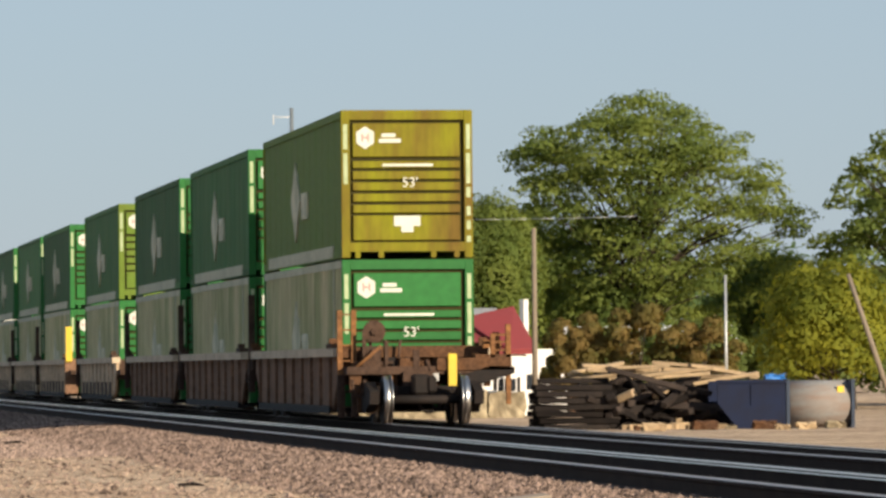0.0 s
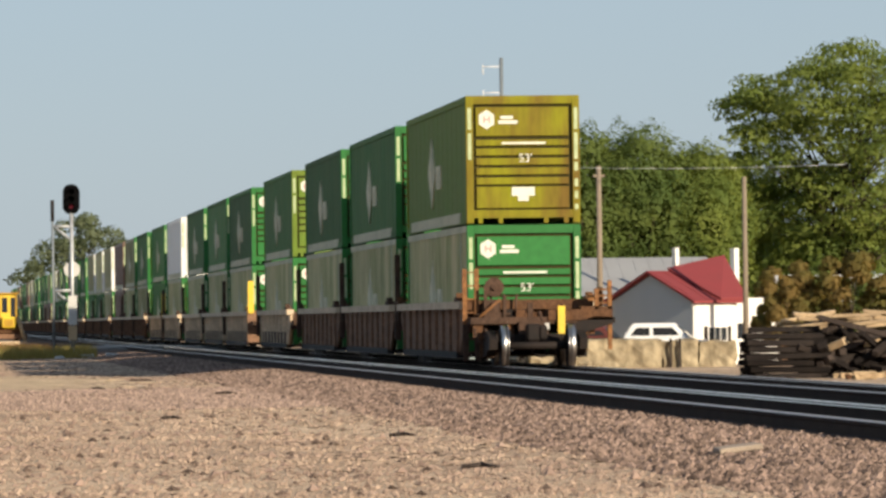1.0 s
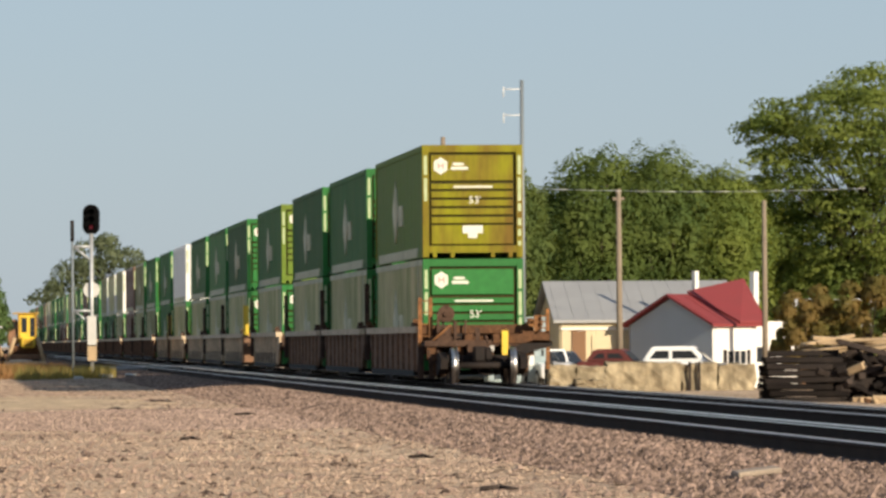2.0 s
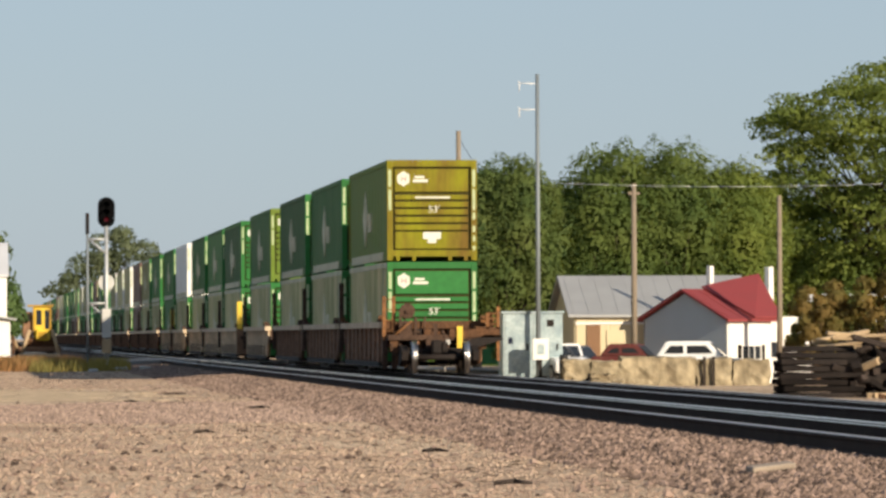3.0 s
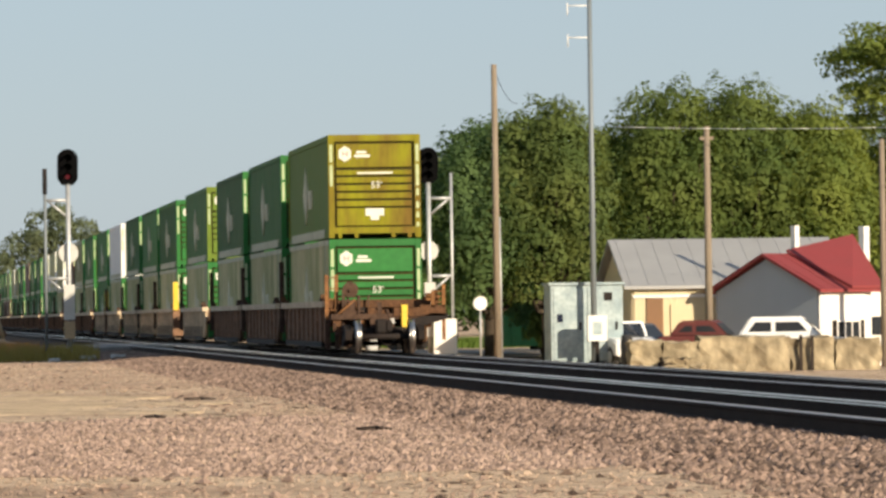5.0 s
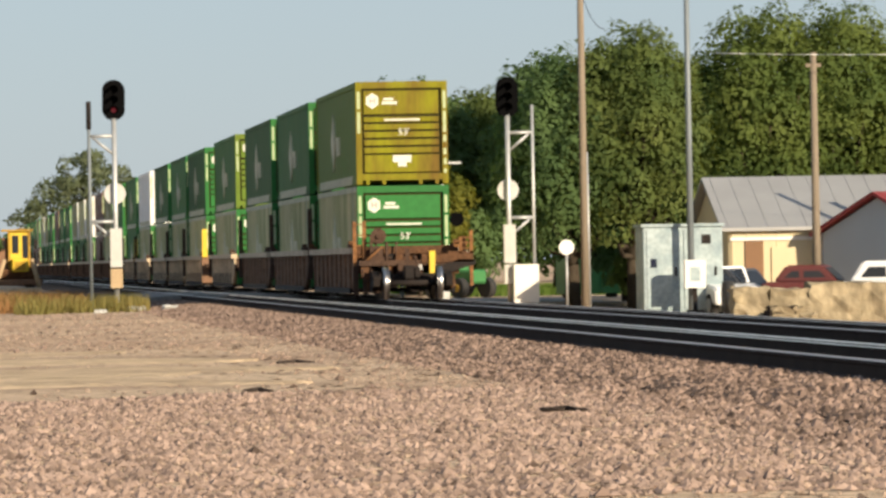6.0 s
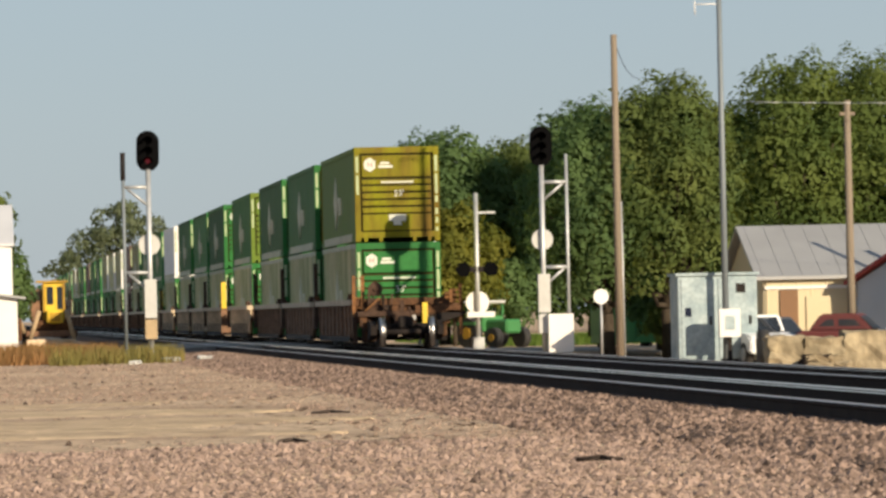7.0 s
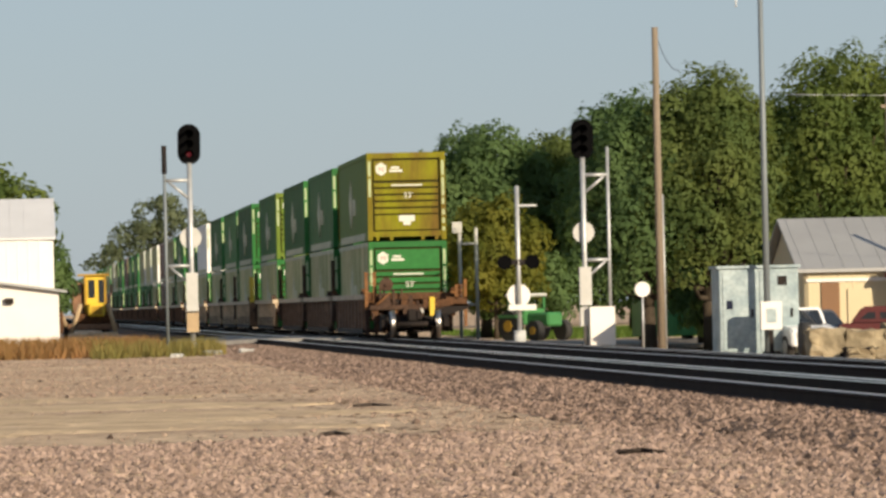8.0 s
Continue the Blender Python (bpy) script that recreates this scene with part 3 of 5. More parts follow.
def truck(parent, y, rail_z=0.0):
    """A four-wheeled bogie under a car."""
    bogie = part("bogie", boxes((-0.95, 0.95, y - 0.16, y + 0.16, 0.42, 0.72)), BLACK_IRON, parent)
    for s in (-1, 1):
        bm = bmesh.new()
        prism(bm, [(y - 1.25, 0.62), (y - 1.2, 0.38), (y - 0.75, 0.36), (y - 0.4, 0.22), (y + 0.4, 0.22), (y + 0.75, 0.36), (y + 1.2, 0.38), (y + 1.25, 0.62), (y + 0.5, 0.8), (y - 0.5, 0.8)], "x", *sorted((s * 0.92, s * 1.1)))
        part("side_frame", bm, BLACK_IRON, bogie)
    axles = []
    for dy in (-0.9, 0.9):
        axle = bmesh.new()
        rod(axle, (-1.05, 0, 0), (1.05, 0, 0), 0.085, n=10)
        for s in (-1, 1):
            rod(axle, (s * 0.69, 0, 0), (s * 0.83, 0, 0), 0.46, n=28)
            rod(axle, (s * 0.665, 0, 0), (s * 0.69, 0, 0), 0.49, n=28)
            for k in range(5):
                a = k * 1.2566
                box(axle, *sorted((s * 0.825, s * 0.845)), 0.22 * math.cos(a) - 0.04, 0.22 * math.cos(a) + 0.04, 0.22 * math.sin(a) - 0.04, 0.22 * math.sin(a) + 0.04)
        ob = part("wheelset", axle, BLACK_IRON, bogie, "dark steel wheelset with bright worn treads")
        ob.data.materials.append(STEEL)
        for f in ob.data.polygons:
            rim = [ob.data.vertices[i].co for i in f.vertices]
            if len(rim) == 4 and min((c.yz.length for c in rim)) > 0.45:
                f.material_index = 1
        ob.location = (0, y + dy, 0.46)
        axles.append(ob)
    return axles


def well_car(side_mat, label, tail=False):
    """One well of a double-stack car. The near end of its box stands at y=0; rail top at z=0."""
    root = thing("well_car", pose(0, 0, 0), label, "rail car", "well cars of the train")
    n = BOX_LONG
    for s in (-1, 1):
        bm = bmesh.new()
        prism(bm, [(-0.55, 1.4), (n + 0.55, 1.4), (n + 0.55, 1.05), (n - 0.5, 0.3), (n - 0.9, 0.22), (0.9, 0.22), (0.5, 0.3), (-0.55, 1.05)], "x", *sorted((s * 1.36, s * 1.44)))
        side = part("well_side", bm, side_mat, root)
        part("top_chord", boxes((*sorted((s * 1.32, s * 1.56)), -0.6, n + 0.6, 1.3, 1.47)), PALE_CHORD, side, "pale tan top chord")
        # darker strip laid over the lower half of the tan sides
        if side_mat == CAR_TAN:
            part("lower_panel", boxes((*sorted((s * 1.43, s * 1.458)), 1.0, n - 1.0, 0.24, 0.72)), END_BROWN, side, "dark brown lower side")
        part("bottom_sill", boxes((*sorted((s * 1.33, s * 1.5)), 0.7, n - 0.7, 0.18, 0.34)), BLACK_IRON, side)
        for k in range(9):
            y = 0.7 + k * (n - 1.5) / 8
            part("rib", boxes((*sorted((s * 1.43, s * 1.5)), y, y + 0.13, 0.3, 1.34)), side_mat, side)
        for y in (-0.3, n + 0.1):
            part("side_bracket", boxes((*sorted((s * 1.36, s * 1.56)), y, y + 0.9, 1.46, 1.56), (*sorted((s * 1.4, s * 1.56)), y + 0.3, y + 0.42, 1.5, 1.66)), CAR_RUST if tail else END_BROWN, side)
    part("well_floor", boxes((-1.34, 1.34, 0.4, n - 0.4, 0.2, 0.26)), BLACK_IRON, root)
    for y, s in ((-1.7, -1), (n + 0.25, 1)):
        bm = bmesh.new()
        box(bm, -1.4, 1.4, y, y + 1.45, 0.95, 1.1)
        box(bm, -0.32, 0.32, y - 0.1, y + 1.5, 0.72, 1.0)
        box(bm, -1.4, 1.4, y + (1.3 if s < 0 else 0.0), y + (1.45 if s < 0 else 0.15), 0.8, 1.42)
        part("end_platform", bm, END_BROWN, root)
    for s in (-1, 1):
        part("stanchion", boxes((*sorted((s * 1.4, s * 1.54)), n + 1.15, n + 1.34, 0.55, 2.75), (*sorted((s * 1.36, s * 1.5)), n + 0.9, n + 1.5, 1.05, 1.6)), END_BROWN, root, "tall rust-brown stanchion")
    truck(root, n + 1.85)
    return root


def tail_end(root):
    """The open end of the last car: sloping frames, ladders, brake wheel, coupler, lamps' plate."""
    part("end_bulkhead", boxes((-1.45, 1.45, -1.02, -0.9, 1.28, 1.5), (-1.38, 1.38, -0.85, -0.75, 0.75, 1.3)), CAR_RUST, root, "rust-brown end wall")
    for x0, x1 in ((-0.58, -0.28), (-0.2, -0.1)):
        part("gusset", boxes((x0, x1, -1.12, -0.84, 0.78, 1.28)), BLACK_IRON, root)
    bm = bmesh.new()
    prism(bm, [(0.62, 0.62), (0.76, 0.62), (1.86, 0.95), (1.86, 1.08), (1.4, 1.1), (0.7, 0.88)], "y", -1.75, -1.6)
    part("end_beam", bm, BLACK_IRON, root)
    part("end_shelf", boxes((0.35, 1.8, -1.75, -0.9, 1.02, 1.26), (1.1, 1.8, -1.72, -0.95, 1.26, 1.32)), CAR_RUST, root, "rusty end shelf")
    for x, z0, z1 in ((1.4, 1.25, 1.72), (1.7, 0.35, 1.9)):
        part("ladder_rail", boxes((x, x + 0.09, -1.72, -1.6, z0, z1)), RUST_LIGHT, root)
    for z in (1.38, 1.54, 1.68):
        part("ladder_rung", boxes((1.42, 1.76, -1.69, -1.65, z, z + 0.04)), RUST_LIGHT, root)
    part("hand_hold", boxes((1.3, 1.66, -1.3, -1.2, 1.45, 1.6), (1.5, 1.62, -1.4, -1.2, 1.3, 1.75)), RUST_LIGHT, root)
    for x in (-1.52, -1.25):
        part("ladder_rail", boxes((x, x + 0.1, -1.1, -0.98, 0.95, 2.2)), RUST_LIGHT, root)
        part("ladder_foot", boxes((x, x + 0.14, -1.12, -0.98, 0.12, 0.95)), END_BROWN, root)
    for z in (0.3, 0.6, 0.9, 1.2, 1.5, 1.8, 2.1):
        part("ladder_rung", boxes((-1.52, -1.16, -1.07, -1.03, z, z + 0.035)), RUST_LIGHT if z > 1 else END_BROWN, root)
    bm = bmesh.new()
    rod(bm, (-0.82, -1.3, 1.78), (-0.82, -1.22, 1.78), 0.22, n=20)
    rod(bm, (-0.82, -1.36, 1.78), (-0.82, -0.95, 1.78), 0.07, n=10)
    part("brake_wheel", bm, END_BROWN, root, "round rusty hand brake housing")
    part("brake_gear", boxes((-0.98, -0.7, -1.3, -1.0, 1.1, 1.5), (-1.06, -0.99, -1.36, -1.3, 0.8, 1.8), (-0.62, -0.55, -1.3, -1.2, 0.6, 1.6), (-1.2, -0.45, -1.25, -1.15, 1.12, 1.2), (-0.98, -0.7, -1.34, -1.24, 0.45, 0.8)), END_BROWN, root)
    bm = bmesh.new()
    box(bm, -0.14, 0.14, -2.2, -1.4, 0.6, 0.86, chamfer=0.03)
    box(bm, -0.22, 0.12, -2.5, -2.1, 0.55, 0.95, chamfer=0.05)
    box(bm, 0.05, 0.24, -2.55, -2.2, 0.58, 0.92, chamfer=0.05)
    part("coupler", bm, BLACK_IRON, root, "dark steel knuckle coupler")
    part("end_lamp", boxes((0.22, 0.32, -2.2, -2.1, 0.82, 0.96)), SIGNAL_WHITE, root, "small pale rear lamp housing")
    bm = bmesh.new()
    for k in range(8):
        a, b = k / 8 * math.pi, (k + 1) / 8 * math.pi
        rod(bm, (0.12 + 0.25 * math.cos(a), -2.3, 0.5 - 0.28 * math.sin(a)), (0.12 + 0.25 * math.cos(b), -2.3, 0.5 - 0.28 * math.sin(b)), 0.035, n=6)
    part("air_hose", bm, BLACK_IRON, root)
    for x0, x1, z0, z1 in ((-1.18, -0.98, 0.2, 0.62), (-0.5, -0.4, 0.5, 1.0), (0.3, 0.42, 0.45, 0.75), (1.3, 1.42, 0.7, 1.05)):
        part("bracket", boxes((x0, x1, -1.5, -1.35, z0, z1)), CAR_RUST, root)
    for x in (-1.1, -0.3, 0.45, 1.2):
        part("stiffener", boxes((x, x + 0.05, -0.97, -0.86, 0.8, 1.28)), END_BROWN, root)
    bm = bmesh.new()
    rod(bm, (-1.3, -1.4, 0.95), (0.5, -1.4, 0.9), 0.04)
    part("cut_lever", bm, BLACK_IRON, root)
    bm = bmesh.new()
    for k in range(6):
        a, b = k / 6 * math.pi, (k + 1) / 6 * math.pi
        rod(bm, (-0.95 + 0.2 * math.cos(a), -1.45, 0.5 - 0.3 * math.sin(a)), (-0.95 + 0.2 * math.cos(b), -1.45, 0.5 - 0.3 * math.sin(b)), 0.035, n=6)
    part("chain_loop", bm, END_BROWN, root)
    part("yellow_plate", boxes((0.56, 0.72, -1.82, -1.78, 0.72, 1.34)), YELLOW, root, "bright yellow marker plate")
    bm = bmesh.new()
    rod(bm, (0.1, -1.3, 0.4), (0.75, -1.3, 0.72), 0.05)
    rod(bm, (-0.9, -1.2, 0.55), (0.2, -1.2, 0.62), 0.06)
    part("brake_rigging", bm, END_BROWN, root)
    # hoses, chains, levers and plates that crowd the end
    for x, z, r, d in ((-0.62, 0.72, 0.16, 0.3), (0.38, 0.62, 0.2, 0.38), (-1.2, 0.85, 0.12, 0.34), (0.78, 0.7, 0.14, 0.3)):
        bm = bmesh.new()
        for k in range(7):
            a, b = k / 7 * math.pi, (k + 1) / 7 * math.pi
            rod(bm, (x + r * math.cos(a), -1.85, z - d * math.sin(a)), (x + r * math.cos(b), -1.85, z - d * math.sin(b)), 0.028, n=6)
        part("hose_loop", bm, END_BROWN if x < 0 else BLACK_IRON, root)
    for x0, x1, z0, z1, mat_ in ((-0.36, -0.16, 0.86, 1.26, CAR_RUST), (-0.1, 0.02, 1.0, 1.42, END_BROWN), (0.06, 0.22, 0.9, 1.2, CAR_RUST), (-1.34, -1.12, 0.6, 0.95, CAR_RUST),
                                 (-0.72, -0.5, 0.82, 1.02, RUST_LIGHT), (0.8, 1.3, 0.84, 1.0, END_BROWN), (-0.02, 0.12, 0.5, 0.62, RUST_LIGHT), (-0.98, -0.86, 0.3, 0.5, CAR_RUST)):
        part("end_bracket", boxes((x0, x1, -1.62, -1.5, z0, z1)), mat_, root)
    bm = bmesh.new()
    rod(bm, (-0.72, -1.55, 1.5), (-1.28, -1.5, 1.02), 0.035)
    part("brake_lever", bm, RUST_LIGHT, root)
    bm = bmesh.new()
    rod(bm, (0.15, -1.65, 1.22), (0.42, -1.8, 0.42), 0.04)
    part("uncoupling_rod", bm, END_BROWN, root)
    for k in range(3):
        bm = bmesh.new()
        rod(bm, (-0.9 + 0.3 * k, -1.18, 1.62), (-0.84 + 0.24 * k, -1.15, 1.2 - 0.1 * k), 0.03)
        part("brake_chain", bm, END_BROWN, root)
    return truck(root, -1.7)


TRAIN = []        # things, with their distance ahead of the train's end and their height above the rail


def build_train():
    rng = random.Random(5)
    kinds = {
        "olive": container(OLIVE, OLIVE_SIDE, "faded olive-yellow shipping container with white end markings"),
        "green": container(GREEN, SIDE_GREY, "bright green shipping container with weathered ribbed grey-green sides", "ribbed"),
        "dark": container(GREEN, GREEN_DARK, "dark green shipping container with white end markings"),
        "worn": container(OLIVE_GREEN, GREEN_DARK, "green shipping container with a faded olive end"),
        "white": container(WHITE_BOX, WHITE_BOX, "plain white shipping container", "ribbed", False),
        "pale": container(WHITE_BOX, SIDE_GREY, "weathered grey-green shipping container with a white end", "plain", False),
        "brown": container(BROWN_BOX, BROWN_BOX, "red-brown shipping container with ribbed sides", "ribbed", False),
    }
    cars = {
        "brown": well_car(CAR_BROWN, "rust-brown double-stack well car"),
        "tan": well_car(CAR_TAN, "dusty tan double-stack well car"),
        "marked": well_car(CAR_TAN, "dusty tan double-stack well car with a yellow end post"),
        "tail": well_car(CAR_BROWN, "rust-brown last well car with ladders and brake gear", True),
    }
    part("marker_post", boxes((-1.52, -1.3, -0.95, -0.85, 1.4, 2.6)), YELLOW, cars["marked"], "bright yellow end post")
    part("end_ladder", boxes((-1.54, -1.1, -0.85, -0.8, 0.3, 1.5)), CAR_BROWN, cars["marked"], "rusty end ladder")
    axles = tail_end(cars["tail"])
    used = set()

    def place(store, key, ahead, up):
        ob = store[key]
        if id(ob) in used:
            ob = copy_thing(ob, pose(0, 0, 0))
        used.add(id(ob))
        TRAIN.append((ob, ahead, up))
        return ob

    lower = "green green green green green green green green dark green green brown green".split()
    upper = "olive dark dark worn dark dark dark white dark dark green brown pale".split()
    ahead = 0.0
    for k in range(34):
        place(cars, "tail" if k == 0 else "marked" if k in (4, 8) else "brown" if k < 3 or k > 8 else "tan", ahead, 0.0)
        if k < len(lower):
            lo, hi = lower[k], upper[k]
        else:
            lo, hi = rng.choice("dark brown dark".split()), rng.choice("dark green pale brown dark dark".split())
        place(kinds, lo, ahead, 0.3)
        place(kinds, hi, ahead, 0.3 + BOX_HIGH + 0.04)
        ahead += (19.8, 19.7, 23.0, 24.2, 18.0, 19.6, 22.6)[k] if k < 7 else PITCH + (3.0 if k % 3 == 2 else 0.0)
    return axles


AXLES = build_train()


# ---- trees ----
def leaf_cloud(rng, lobes, count, size, ruffle=0.34):
    """Leaf clumps spread through the outer part of several rounded lobes: verts and faces."""
    lobes = np.array(lobes, float)
    weight = (lobes[:, 3] * lobes[:, 4] + lobes[:, 4] * lobes[:, 5] + lobes[:, 3] * lobes[:, 5])
    which = rng.choice(len(lobes), count, p=weight / weight.sum())
    d = rng.normal(size=(count, 3))
    d /= np.linalg.norm(d, axis=1)[:, None]
    d[:, 2] = np.where(d[:, 2] < -0.5, -d[:, 2] * 0.6, d[:, 2])
    r = 0.86 + 0.2 * rng.random(count)
    wob = 1 + 0.16 * np.sin(d[:, 0] * 7 + which * 2.1) * np.cos(d[:, 2] * 6 + which) + 0.08 * np.sin(d[:, 1] * 15 + which)
    c = lobes[which, :3] + d * lobes[which, 3:6] * (r * wob)[:, None]
    nrm = d + ruffle * rng.normal(size=(count, 3))
    nrm[:, 2] += 0.1
    nrm /= np.linalg.norm(nrm, axis=1)[:, None]
    t = np.cross(nrm, rng.normal(size=(count, 3)))
    t /= np.linalg.norm(t, axis=1)[:, None]
    b = np.cross(nrm, t)
    s = (size * (0.55 + 0.9 * rng.random(count)))[:, None]
    v = np.stack((c - t * s, c - b * s * 0.5 + nrm * s * 0.15, c + t * s, c + b * s * 0.5 + nrm * s * 0.15), 1).reshape(-1, 3)
    f = np.arange(count * 4).reshape(-1, 4)
    f = np.concatenate((f[:, [0, 1, 2]], f[:, [0, 2, 3]]))
    soft = d + 0.28 * nrm
    soft /= np.linalg.norm(soft, axis=1)[:, None]
    return (v.tolist(), [], f.tolist()), np.repeat(soft, 4, axis=0)


def foliage(name, cloud, mat, parent=None, label=""):
    """Leaves whose shading follows the rounding of their clump."""
    ob = part(name, cloud[0], mat, parent, label)
    ob.data.normals_split_custom_set_from_vertices(cloud[1].tolist())
    return ob


def tree(seed, x, y, high, wide, label, leaf=LEAF, count=6000, size=0.22, trunk=0.28, low=0.18, z=None, lobes=9, deep=None, group="", name="tree", loose=False):
    rng = np.random.default_rng(seed)
    root = thing(name, pose(x, y, (level(x, y) if z is None else z) - 0.05), label, "tree", group)
    deep = deep or wide
    spots = []
    core = Vector((0, 0, high * (low + (1 - low) * 0.52)))
    tall = high * (1 - low) * 0.5
    for k in range(lobes):
        up = 1 - 1.75 * (k + 0.5) / lobes
        a, out = k * 2.39996 + rng.random() * 0.5, math.sqrt(max(0.04, 1 - up * up))
        rr = (0.15 if loose else 0.19) * (0.75 + 0.5 * rng.random())
        reach = (0.96 + 0.12 * rng.random()) if loose else (0.9 + 0.14 * rng.random())
        hug = 0.5 if rng.random() < 0.2 else 1.0
        spots.append((math.cos(a) * out * (wide / 2) * (reach - 1.5 * rr) * hug, math.sin(a) * out * (deep / 2) * (reach - 1.5 * rr) * hug, core.z + up * tall * (1 - 0.85 * rr * 2 + 0.05 * rng.random()),
                      wide * rr, deep * rr, tall * 2 * rr * (0.62 if loose else 0.8)))
    bm = bmesh.new()
    top = high * 0.72
    bend = [(rng.normal() * 0.02 * high, rng.normal() * 0.02 * high) for _ in range(5)]
    pts = [Vector((bend[k][0] * k / 4, bend[k][1] * k / 4, top * k / 4)) for k in range(5)]
    for k in range(4):
        rod(bm, pts[k], pts[k + 1], trunk * (1 - 0.2 * k), trunk * (0.8 - 0.2 * k), n=9)
    part("trunk", bm, BARK, root, "brown bark trunk")
    for sx, sy, sz, *_ in spots:
        base = pts[1].lerp(pts[3], min(1, max(0, sz / high - 0.25)))
        mid = base.lerp(Vector((sx, sy, sz)), 0.5) + Vector((0, 0, -0.04 * high))
        bm = bmesh.new()
        rod(bm, base, mid, trunk * 0.4, trunk * 0.26, n=6)
        rod(bm, mid, (sx, sy, sz), trunk * 0.26, trunk * 0.1, n=6)
        part("limb", bm, BARK, root)
    filled = spots if loose else spots + [(0, 0, core.z, wide * 0.4, deep * 0.4, tall * 0.8)]
    foliage("crown", leaf_cloud(rng, filled, count, size, 0.5 if loose else 0.34), leaf, root, "dense leafy crown with gaps")
    return root


def spray_tree(seed, x, y, high, wide, profile, label, leaf, sprays=150, count=30000, size=0.11, trunk=0.35, fan=0.11, flat=0.3, fork=0.3):
    """A loose tree: flat leafy sprays on limbs. profile: rows of height share, half widths towards -x and +x as shares of the width."""
    rng = np.random.default_rng(seed)
    root = thing("tree", pose(x, y, level(x, y) - 0.05), label, "tree")
    zs, left, right = zip(*profile)
    share = np.interp(np.linspace(zs[0], zs[-1], 200), zs, np.add(left, right)) + 0.05
    spots = []
    for k in range(sprays):
        zf = zs[0] + (zs[-1] - zs[0]) * rng.choice(200, p=share / share.sum()) / 199
        a = rng.random() * 6.283
        out = 0.3 + 0.7 * rng.random() ** 0.6
        reach = (float(np.interp(zf, zs, right if math.cos(a) > 0 else left))) * wide * out
        r = wide * fan * (0.55 + 0.8 * rng.random())
        sx = math.cos(a) * max(0.05, reach - 0.5 * r)
        sy = math.sin(a) * max(0.05, 0.8 * reach - 0.5 * r)
        spots.append((sx, sy, zf * high - 0.05 * abs(sx), r, r * (0.7 + 0.5 * rng.random()), r * flat * (0.8 + 0.6 * rng.random())))
    bm = bmesh.new()
    top = high * 0.78
    pts = [Vector((rng.normal() * 0.015 * high * k, rng.normal() * 0.015 * high * k, top * k / 5)) for k in range(6)]
    for k in range(5):
        rod(bm, pts[k], pts[k + 1], trunk * (1 - 0.17 * k), trunk * (0.83 - 0.17 * k), n=9)
    part("trunk", bm, BARK, root, "brown bark trunk")
    for sx, sy, sz, *_ in spots[::3]:
        at = min(4.6, max(fork * 5, (sz / top) * 5 - 1.6))
        base = pts[int(at)].lerp(pts[int(at) + 1], at - int(at))
        mid = base.lerp(Vector((sx, sy, sz)), 0.5) + Vector((0, 0, 0.03 * high))
        bm = bmesh.new()
        rod(bm, base, mid, trunk * 0.2, trunk * 0.12, n=6)
        rod(bm, mid, (sx, sy, sz), trunk * 0.12, trunk * 0.04, n=6)
        part("limb", bm, BARK, root)
    foliage("crown", leaf_cloud(rng, spots, count, size, 0.55), leaf, root, "loose leafy crown of flat sprays with gaps")
    return root


